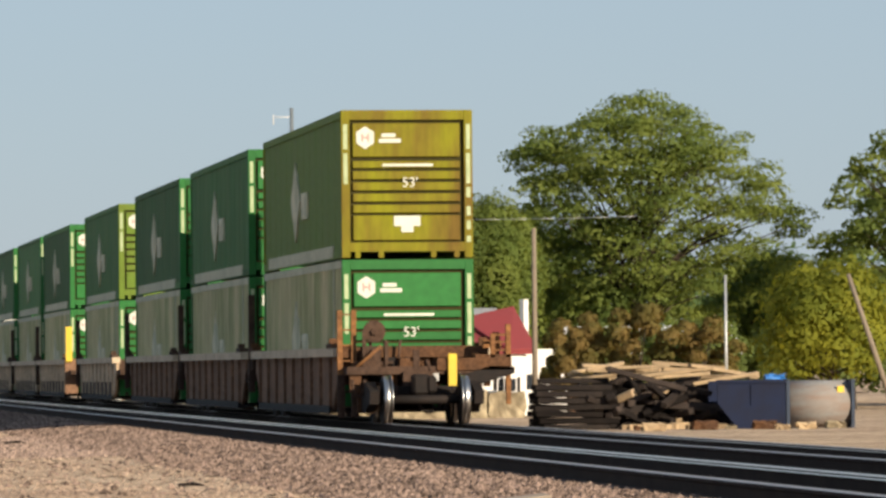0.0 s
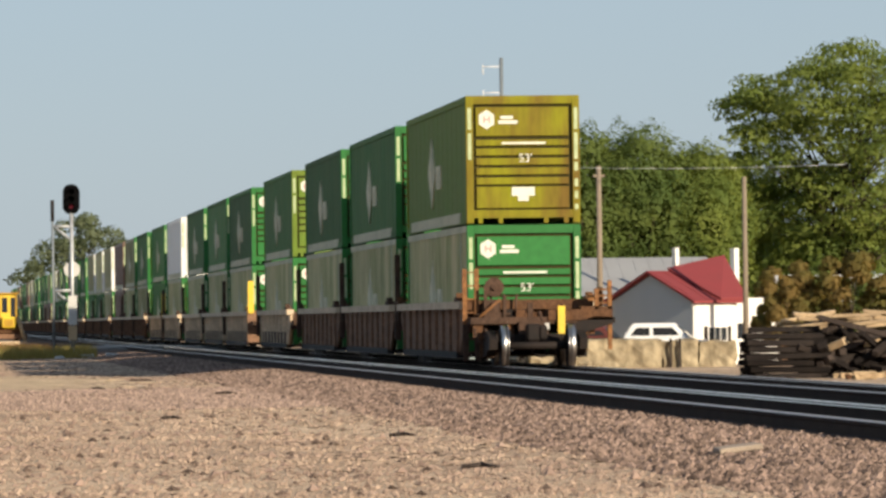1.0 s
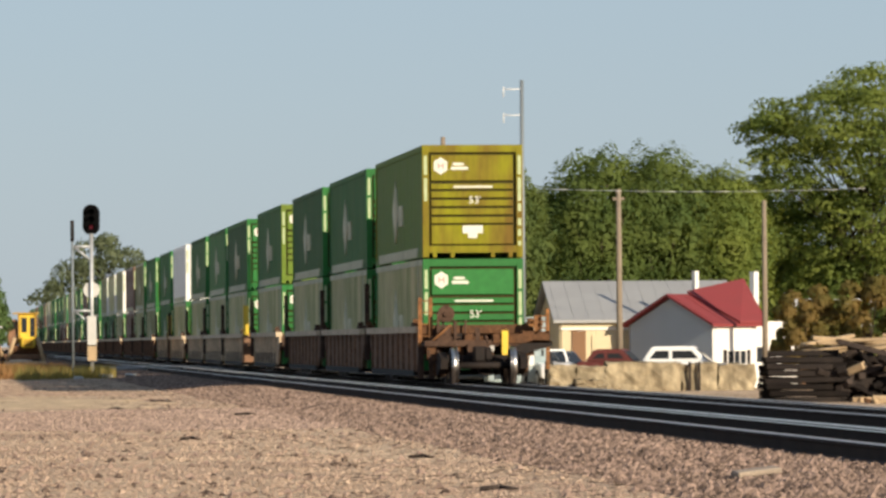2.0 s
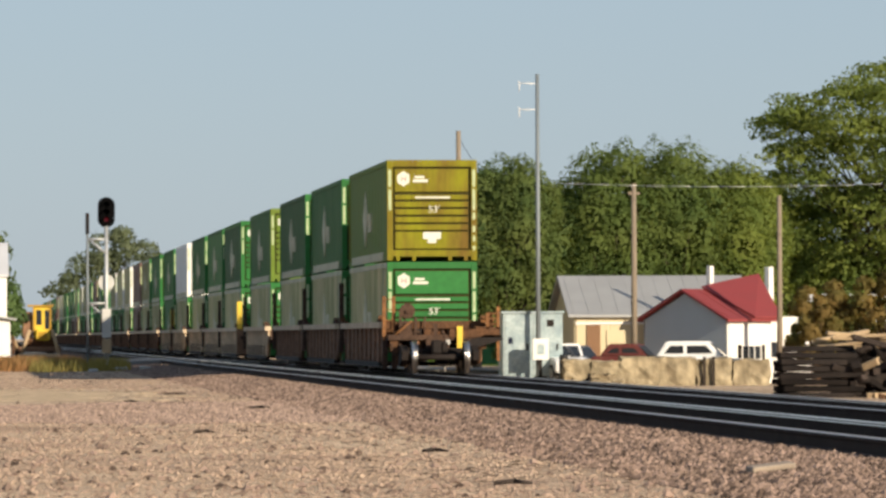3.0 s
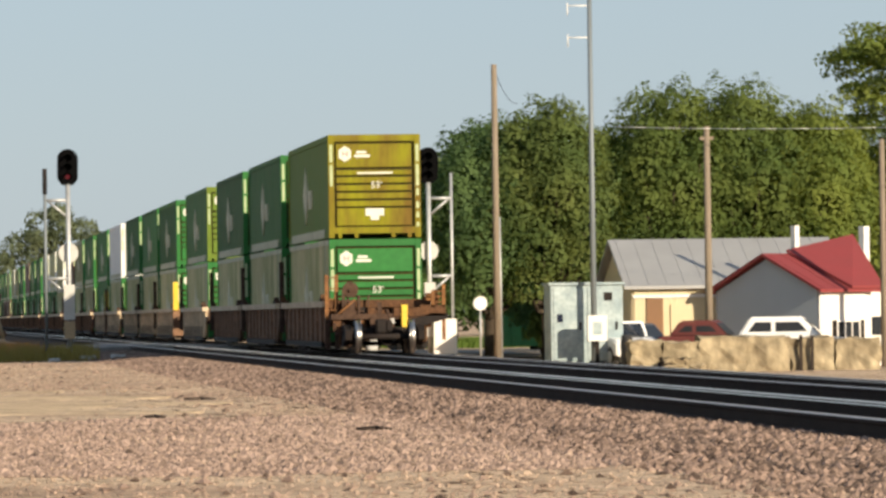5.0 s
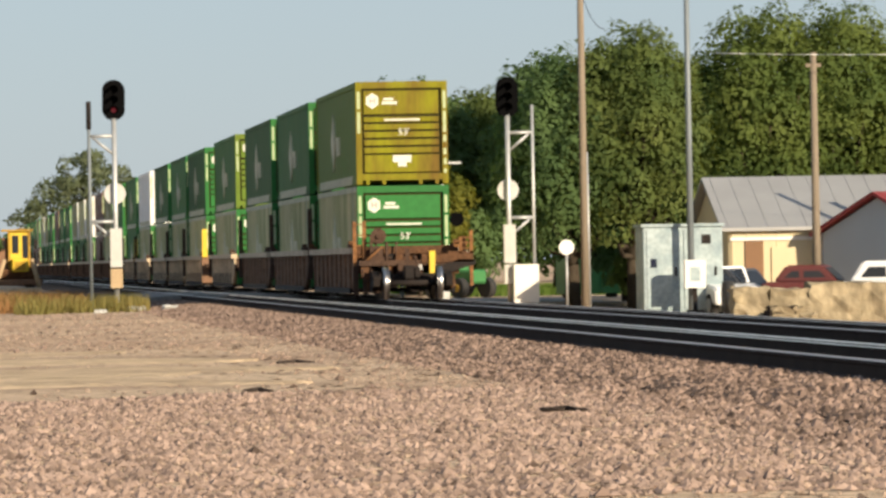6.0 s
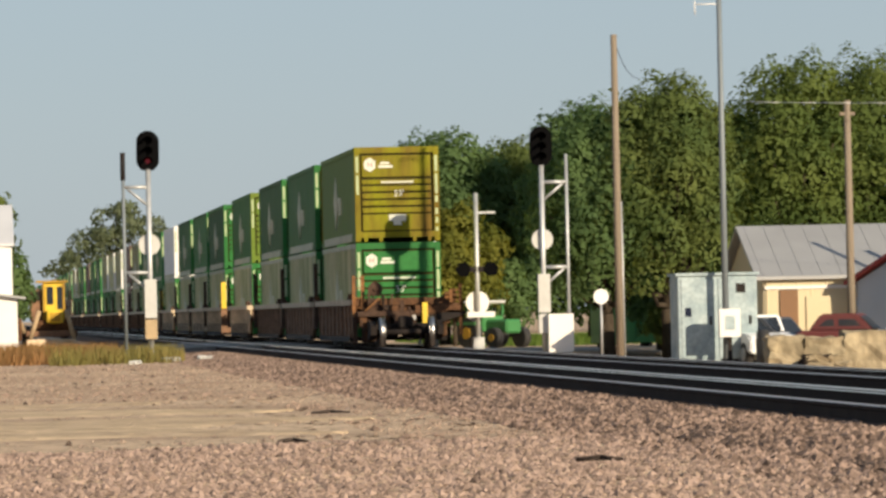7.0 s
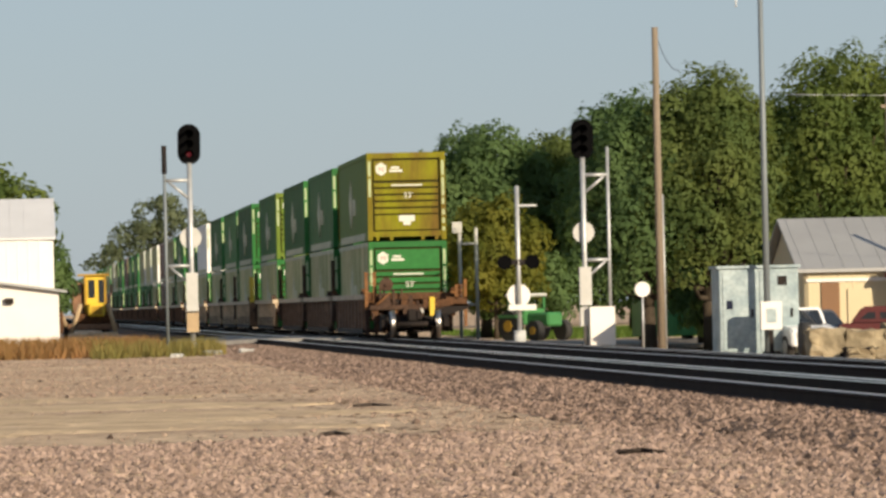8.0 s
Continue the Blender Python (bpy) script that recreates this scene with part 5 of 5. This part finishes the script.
    bm = bmesh.new()
    prism(bm, [(-1.05, 1.42), (1.0, 1.42), (1.0, 0.0), (-0.45, 0.0), (-1.05, 0.75)], "y", 1.6, 1.68)
    part("back_panel", bm, BLUE, bin_)
    part("side_panel", boxes((0.93, 0.998, 0.08, 1.6, 0, 1.42)), BLUE, bin_)
    part("floor_panel", boxes((-0.45, 0.92, 0.08, 1.6, 0.0, 0.06)), BLUE, bin_)
    part("rim", boxes((-1.1, 1.04, -0.05, 0.0, 1.36, 1.46), (-0.06, -0.01, -0.04, 0.0, 0.7, 1.3)), BLUE, bin_)
    tank = thing("steel_tank", pose(32.7, 169, -0.58), "rust-streaked grey steel tank with a blue end frame", "tank")
    bm = bmesh.new()
    rod(bm, (-0.85, 0.75, 0.72), (1.0, 0.75, 0.72), 0.7, n=26)
    part("shell", bm, RUSTY_GREY, tank)
    for x0, x1 in ((1.0, 1.1), (-0.97, -0.87)):
        part("end_frame", boxes((x0, x1, 0.0, 1.5, 0, 1.45)), BLUE_FRAME, tank, "blue steel frame")
    part("yellow_label", boxes((0.6, 0.8, 0.13, 0.2, 1.05, 1.25)), YELLOW, tank, "yellow sticker")
    bm = block(rng, -0.3, 0.25, 0.5, 1.0, 1.38, 1.6, 0.05)
    tarp = tagged(part("tarp", bm, BLUE_BRIGHT), "crumpled bright blue tarp", "tarp")
    tarp.location = (31.5, 168.8, -0.58)
    for k in range(14):
        x, y = rng.uniform(26.8, 36), rng.uniform(165, 168)
        s = rng.uniform(0.08, 0.24)
        ob = part("rubble", block(rng, -s * 1.5, s * 1.5, -s, s, 0, s * 1.1, 0.05), rng.choice((CONCRETE, CAR_RUST, PALE_TIMBER)))
        ob.location = (x, y, level(x, y) - 0.02)
        tagged(ob, "broken lump of scrap beside the tracks", "rubble", "scrap lumps")
    tyre = thing("old_tyre", pose(22.75, 216.8, -0.4), "upright black tyre beside the cabinet", "tyre")
    bm = bmesh.new()
    rod(bm, (-0.14, 0, 0.5), (0.14, 0, 0.5), 0.48, n=24)
    part("tread", bm, TYRE, tyre)


build_yard()


def road_car(m, paint, label, long=4.5, wide=1.8, high=1.5, pickup=False):
    """A parked car, nose towards -y."""
    root = thing("parked_car", m, label, "car", "cars parked by the barn")
    w, n = wide / 2, long
    bm = bmesh.new()
    low = [(0, 0.35), (0, 0.75), (0.25, 0.86), (n * 0.27, 0.95), (n - 0.15, 0.98), (n, 0.8), (n, 0.35)]
    prism(bm, low, "x", -w, w)
    bmesh.ops.bevel(bm, geom=bm.edges[:], offset=0.05, segments=2, affect="EDGES")
    part("body", bm, paint, root)
    end = n * 0.55 if pickup else n - 0.35
    cab = [(n * 0.27, 0.94), (n * 0.42, high), (end - 0.35, high), (end, 0.96)]
    bm = bmesh.new()
    prism(bm, cab, "x", -w + 0.12, w - 0.12)
    bmesh.ops.bevel(bm, geom=bm.edges[:], offset=0.05, segments=2, affect="EDGES")
    part("cabin", bm, paint, root)
    bm = bmesh.new()
    prism(bm, [(n * 0.27 + 0.02, 1.0), (n * 0.42 - 0.06, high - 0.07), (n * 0.42 - 0.08, high - 0.07), (n * 0.27 - 0.01, 1.0)], "x", -w + 0.24, w - 0.24)
    part("windscreen", bm, GLASS_DARK, root, "dark windscreen")
    for s in (-1, 1):
        mid = (n * 0.42 + end - 0.42) / 2 + 0.1
        for pane in ([(n * 0.34 + 0.12, 1.08), (n * 0.42 + 0.06, high - 0.15), (mid - 0.06, high - 0.15), (mid - 0.06, 1.08)], [(mid + 0.06, 1.08), (mid + 0.06, high - 0.15), (end - 0.5, high - 0.15), (end - 0.28, 1.08)]):
            bm = bmesh.new()
            prism(bm, pane, "x", *sorted((s * (w - 0.125), s * (w - 0.11))))
            part("side_window", bm, GLASS_DARK, root, "dark side glass")
        bm = boxes((*sorted((s * (w - 0.5), s * (w - 0.12))), -0.02, 0.05, 0.6, 0.74))
        part("headlight", bm, ALU, root, "pale headlight")
        for y in (n * 0.19, n * 0.8):
            bm = bmesh.new()
            rod(bm, (s * (w - 0.2), y, 0.33), (s * (w + 0.01), y, 0.33), 0.33, n=20)
            wheel = part("wheel", bm, TYRE, root)
            bm = bmesh.new()
            rod(bm, (s * (w + 0.005), y, 0.33), (s * (w + 0.025), y, 0.33), 0.2, n=16)
            part("rim", bm, ALU, wheel)
    return root


def build_cars():
    road_car(pose(30.1, 217.4, -0.58, rz=78) @ Matrix.Scale(1.1, 4), CAR_SILVER, "parked pale sedan with dark windows", 3.7, 1.6, 1.5)
    road_car(pose(27.1, 218.2, -0.58, rz=72) @ Matrix.Scale(1.12, 4), CAR_RED, "parked dark red car", 2.8, 1.6, 1.4)
    road_car(pose(24.75, 219.2, -0.58, rz=40), CAR_DARK, "parked dark pickup truck", 4.0, 1.6, 1.5, True)
    road_car(pose(23.4, 218.8, -0.46, rz=10), CAR_WHITE, "parked white car beside the cabinet", 3.6, 1.5, 1.45)


build_cars()


# ---- beyond the crossing ----
def crossing_sign(m, label):
    root = thing("crossing_signal", m, label, "crossing signal", "crossing signals")
    bm = bmesh.new()
    rod(bm, (0, 0, 0), (0, 0, 5.7), 0.085, n=10)
    part("mast", bm, ALU, root, "pale steel mast")
    part("light_bar", boxes((-0.75, 0.75, -0.08, 0.08, 2.85, 3.05)), BLACK_IRON, root)
    for s in (-1, 1):
        bm = bmesh.new()
        rod(bm, (s * 0.5, -0.12, 2.95), (s * 0.5, -0.06, 2.95), 0.26, n=20)
        rod(bm, (s * 0.5, -0.06, 2.95), (s * 0.5, 0.1, 2.95), 0.16, n=12)
        lamp_part = part("flasher", bm, SIGNAL_BLACK, root, "round black flasher")
        bm = bmesh.new()
        rod(bm, (s * 0.5, -0.125, 2.95), (s * 0.5, -0.115, 2.95), 0.11, n=12)
        part("lens", bm, SIGNAL_BLACK, lamp_part)
    bm = bmesh.new()
    rod(bm, (0, 0.09, 1.75), (0, 0.12, 1.75), 0.42, n=24)
    part("round_plate", bm, WALL_WHITE, root, "pale round plate")
    part("sign_plate", boxes((-0.4, 0.6, -0.16, -0.13, 1.22, 1.42)), WALL_WHITE, root)
    part("arm", boxes((0.0, 0.7, -0.03, 0.03, 4.95, 5.02)), ALU, root)
    part("base", boxes((-0.2, 0.2, -0.2, 0.2, -0.2, 0.5)), ALU, root)
    return root


def tractor(m, label):
    root = thing("tractor", m, label, "tractor")
    part("hood", boxes((-0.5, 0.5, 0.0, 1.7, 0.7, 1.4, None, 0.1)), MACHINE_GREEN, root)
    part("cab", boxes((-0.7, 0.7, 1.6, 2.9, 0.8, 1.6, None, 0.06), (-0.7, -0.6, 1.62, 1.72, 1.6, 2.2), (0.6, 0.7, 1.62, 1.72, 1.6, 2.2), (-0.7, -0.6, 2.78, 2.88, 1.6, 2.2), (0.6, 0.7, 2.78, 2.88, 1.6, 2.2)), MACHINE_GREEN, root)
    part("cab_roof", boxes((-0.8, 0.8, 1.5, 3.0, 2.2, 2.36, None, 0.06)), SIGNAL_WHITE, root, "pale canopy")
    for s in (-1, 1):
        part("fender", boxes((*sorted((s * 0.7, s * 1.15)), 1.7, 3.1, 1.15, 1.3)), MACHINE_GREEN, root)
    for s in (-1, 1):
        for y, r in ((0.5, 0.5), (2.4, 0.75)):
            bm = bmesh.new()
            rod(bm, (s * 0.7, y, r), (s * 1.1, y, r), r, n=22)
            wheel = part("wheel", bm, TYRE, root)
            bm = bmesh.new()
            rod(bm, (s * 1.1, y, r), (s * 1.13, y, r), r * 0.4, n=16)
            part("rim", bm, YELLOW_DIRTY, wheel, "yellow wheel rim")
    return root


def build_beyond():
    crossing_sign(pose(16.4, 236, level(16.4, 236)) @ Matrix.Scale(0.877, 4), "pale crossing mast with black flashers")
    far = thing("mast_frame", pose(15.84, 252, -0.05) @ Matrix.Scale(0.838, 4), "pair of pale steel masts joined by brackets", "mast")
    for x, h in ((0.0, 4.9), (0.68, 4.75)):
        bm = bmesh.new()
        rod(bm, (x, 0, 0), (x, 0, h), 0.075, n=10)
        part("mast", bm, SIGNAL_WHITE, far)
    for z in (1.6, 4.1):
        part("bracket", wire([(-0.1, 0, z), (0.7, 0, z)], 0.05), SIGNAL_WHITE, far)
    part("plate", boxes((-0.3, 0.1, -0.12, -0.08, 4.55, 5.0)), SIGNAL_WHITE, far, "small pale plate")
    tractor(pose(22.1, 283, -0.2, rz=35) @ Matrix.Scale(0.8, 4), "green farm tractor with yellow wheel rims")
    bin_ = thing("green_dumpster", pose(25.4, 272, -0.2, rz=8), "dark green steel dumpster with ribbed sides", "dumpster")
    for name, b in (("front_panel", (-1.1, 1.1, 0.0, 0.06, 0.15, 1.55)), ("back_panel", (-1.1, 1.1, 1.5, 1.56, 0.15, 1.55)), ("side_panel", (-1.1, -1.04, 0.06, 1.5, 0.15, 1.55)), ("side_panel", (1.04, 1.1, 0.06, 1.5, 0.15, 1.55)), ("floor_panel", (-1.04, 1.04, 0.06, 1.5, 0.15, 0.22))):
        part(name, boxes(b), MACHINE_GREEN, bin_)
    for x in (-0.85, -0.3, 0.25, 0.8):
        part("rib", boxes((x, x + 0.1, -0.06, 0.0, 0.2, 1.5)), MACHINE_GREEN, bin_)
    part("lid", boxes((-1.14, 1.14, -0.05, 1.6, 1.55, 1.63, None, 0.02)), MACHINE_GREEN, bin_)
    for x in (-0.9, 0.8):
        part("skid", boxes((x, x + 0.12, 0.1, 1.4, -0.02, 0.15)), BLACK_IRON, bin_)
    d = thing("dish_sign", pose(18.44, 219.3, -0.13), "round white sign on a thin post", "sign")
    bm = bmesh.new()
    rod(bm, (0, 0, 0), (0, 0, 1.75), 0.035)
    part("post", bm, ALU, d)
    bm = bmesh.new()
    rod(bm, (0, -0.06, 1.75), (0, -0.03, 1.75), 0.22, n=24)
    part("plate", bm, WALL_WHITE, d, "round white plate")
    y = thing("loader", pose(4.25, 332, 0.03), "yellow track maintenance machine with a glazed cab", "machine")
    part("cab", boxes((-0.1, 0.95, 0, 1.6, 1.25, 3.05, None, 0.06)), YELLOW, y)
    part("cab_roof", boxes((-0.4, 1.1, -0.15, 1.7, 3.05, 3.14)), YELLOW_DIRTY, y)
    for x0, x1, z0 in ((0.08, 0.4, 2.0), (0.58, 0.86, 1.45)):
        part("cab_window", boxes((x0, x1, -0.02, 0.0, z0, 2.85)), GLASS_DARK, y, "dark cab window")
    part("side_guard", boxes((-0.75, -0.12, 0.2, 1.4, 1.2, 2.75, None, 0.08)), CAR_BROWN, y, "brown side housing")
    part("engine_cover", boxes((-0.6, 1.2, -0.4, 3.6, 0.75, 1.25, None, 0.08)), CAR_RUST, y)
    part("chassis", boxes((-0.95, 1.5, -0.7, 4.5, 0.45, 0.75, None, 0.05)), CAR_BROWN, y)
    for x0, x1 in ((-0.3, -0.75), (1.0, 1.35)):
        bm = bmesh.new()
        rod(bm, (x0, -0.5, 1.7), (x1, -0.75, 0.35), 0.11)
        part("lift_arm", bm, PALE_TIMBER, y, "dusty tan lift arm")
    part("blade", boxes((-0.95, 1.45, -1.2, -0.9, 0.0, 0.34, None, 0.04)), CAR_TAN, y)
    bm = bmesh.new()
    rod(bm, (-1.0, -0.2, 0.6), (-1.7, -0.2, 2.4), 0.12)
    rod(bm, (-1.7, -0.2, 2.4), (-2.3, -0.2, 0.7), 0.1)
    part("boom", bm, PALE_TIMBER, y, "brown folded boom")
    part("tool_frame", boxes((-2.6, -1.4, 0.0, 1.2, 0.1, 1.5, None, 0.1)), CAR_BROWN, y, "brown work frame")
    part("hood", boxes((0.05, 0.85, -0.75, 0.0, 1.1, 1.75, None, 0.07)), YELLOW, y, "yellow engine hood")
    part("grille", boxes((0.2, 0.7, -0.78, -0.75, 1.2, 1.6)), YELLOW_DIRTY, y, "dirty grille")
    for x0 in (-0.42, 1.12):
        part("mirror", boxes((x0, x0 + 0.16, -0.1, -0.04, 2.2, 2.65)), BLACK_IRON, y)
    for x0, x1 in ((-0.1, 0.0), (0.85, 0.95)):
        part("cab_post", boxes((x0, x1, -0.06, 0.0, 1.25, 3.05)), YELLOW_DIRTY, y)
    part("frame_beam", boxes((-2.0, -0.8, -0.5, -0.3, 1.6, 1.75), (-1.95, -1.8, -0.5, -0.3, 0.3, 2.0), (-1.3, -1.15, -0.5, -0.3, 0.3, 2.2)), CAR_RUST, y, "rusty work frame beams")
    part("exhaust", boxes((-0.75, -0.62, 0.5, 0.65, 1.3, 2.7)), BLACK_IRON, y)
    for s in (-1, 1):
        for dy in (0.3, 3.0):
            bm = bmesh.new()
            rod(bm, (s * 0.75, dy, 0.45), (s * 1.1, dy, 0.45), 0.5, n=20)
            part("wheel", bm, TYRE, y)


build_beyond()


def grass(name, count, x0, x1, y0, y1, high, mat, label, seed):
    rng = np.random.default_rng(seed)
    x, y = x0 + (x1 - x0) * rng.random(count), y0 + (y1 - y0) * rng.random(count)
    z = np.array([level(a, b) for a, b in zip(x, y)]) - 0.02
    h = high * (0.4 + 0.9 * rng.random(count))
    a, w = rng.random(count) * 6.28, 0.02 + 0.03 * rng.random(count)
    lean = rng.normal(size=(count, 2)) * 0.25 * h[:, None]
    v = np.stack((np.stack((x - np.cos(a) * w, y - np.sin(a) * w, z), -1), np.stack((x + np.cos(a) * w, y + np.sin(a) * w, z), -1), np.stack((x + lean[:, 0], y + lean[:, 1], z + h), -1)), 1)
    return tagged(part(name, (v.reshape(-1, 3).tolist(), [], np.arange(count * 3).reshape(-1, 3).tolist()), mat), label, "grass", kind="stuff")


grass("dry_grass", 15000, -8, 4.9, 221, 250, 0.5, GRASS_DRY, "dry orange-brown grass before the shed", 1)
grass("weeds", 3600, 2.6, 6.4, 217, 232, 0.45, GRASS_WEED, "green weeds around the signal foot", 2)
grass("lawn", 30000, 22, 36, 288, 345, 0.3, GRASS_GREEN, "bright green lawn beyond the crossing", 3)


def build_litter():
    """Sticks and a board lying on the stones."""
    rng = random.Random(4)
    spots = [(4.8, 50, 0.34), (3.24, 76.8, 0.3), (3.27, 111.5, 0.3), (5.32, 64.6, 0.3), (5.32, 102.8, 0.42), (4.8, 129.4, 0.5)]
    for x, y, n in spots:
        bm = bmesh.new()
        rod(bm, (-n / 2, 0, 0.03), (0, 0.05, 0.045), 0.018, 0.023, n=6)
        rod(bm, (0, 0.05, 0.045), (n / 2, -0.04, 0.03), 0.023, 0.012, n=6)
        ob = tagged(part("stick", bm, OLD_TIMBER), "dark weathered stick lying on the gravel", "stick", "sticks on the gravel")
        ob.matrix_basis = pose(x, y, level(x, y), 0, 0, rng.uniform(-25, 25))
    rng = random.Random(8)
    for x, y, r in ((6.0, 217.5, 0.16), (6.9, 216.0, 0.12), (4.9, 214.5, 0.1)):
        ob = tagged(part("pale_rock", block(rng, -r * 1.6, r * 1.6, -r, r, 0, r, 0.03), SIGNAL_WHITE), "pale rock lying near the signal", "rock", "pale rocks")
        ob.location = (x, y, level(x, y) - 0.02)
    bm = bmesh.new()
    box(bm, -0.2, 0.2, -0.1, 0.1, 0, 0.05, chamfer=0.01)
    ob = tagged(part("board", bm, GREY_TIMBER), "short grey weathered board on the ballast", "board")
    ob.matrix_basis = pose(6.98, 49.4, level(6.98, 49.4) + 0.03, 4, -6, 12)


build_litter()


# ---- what moves ----
TRAIN_WAY = ((0.0, 112.3), (0.5, 121.3), (1.0, 130.2), (1.5, 139.0), (3.0, 165.4), (3.5, 174.2), (4.2, 186.2), (5.5, 208.8), (6.0, 216.8), (6.5, 224.2), (7.0, 231.2), (7.5, 238.2), (8.0, 245.0))


def motions():
    for ob, ahead, up in TRAIN:
        walk(ob, [(t, pose(TRACKS[1], y + ahead, RAIL_Z + up)) for t, y in TRAIN_WAY])
    for ob in AXLES:
        place = ob.location.copy()
        rows = []
        for k in range(241):
            t = k / 30
            y = float(np.interp(t, [r[0] for r in TRAIN_WAY], [r[1] for r in TRAIN_WAY]))
            rows.append((t, Matrix.Translation(place) @ Euler((-(y - 112.3) / 0.46, 0, 0)).to_matrix().to_4x4()))
        walk(ob, rows)


motions()
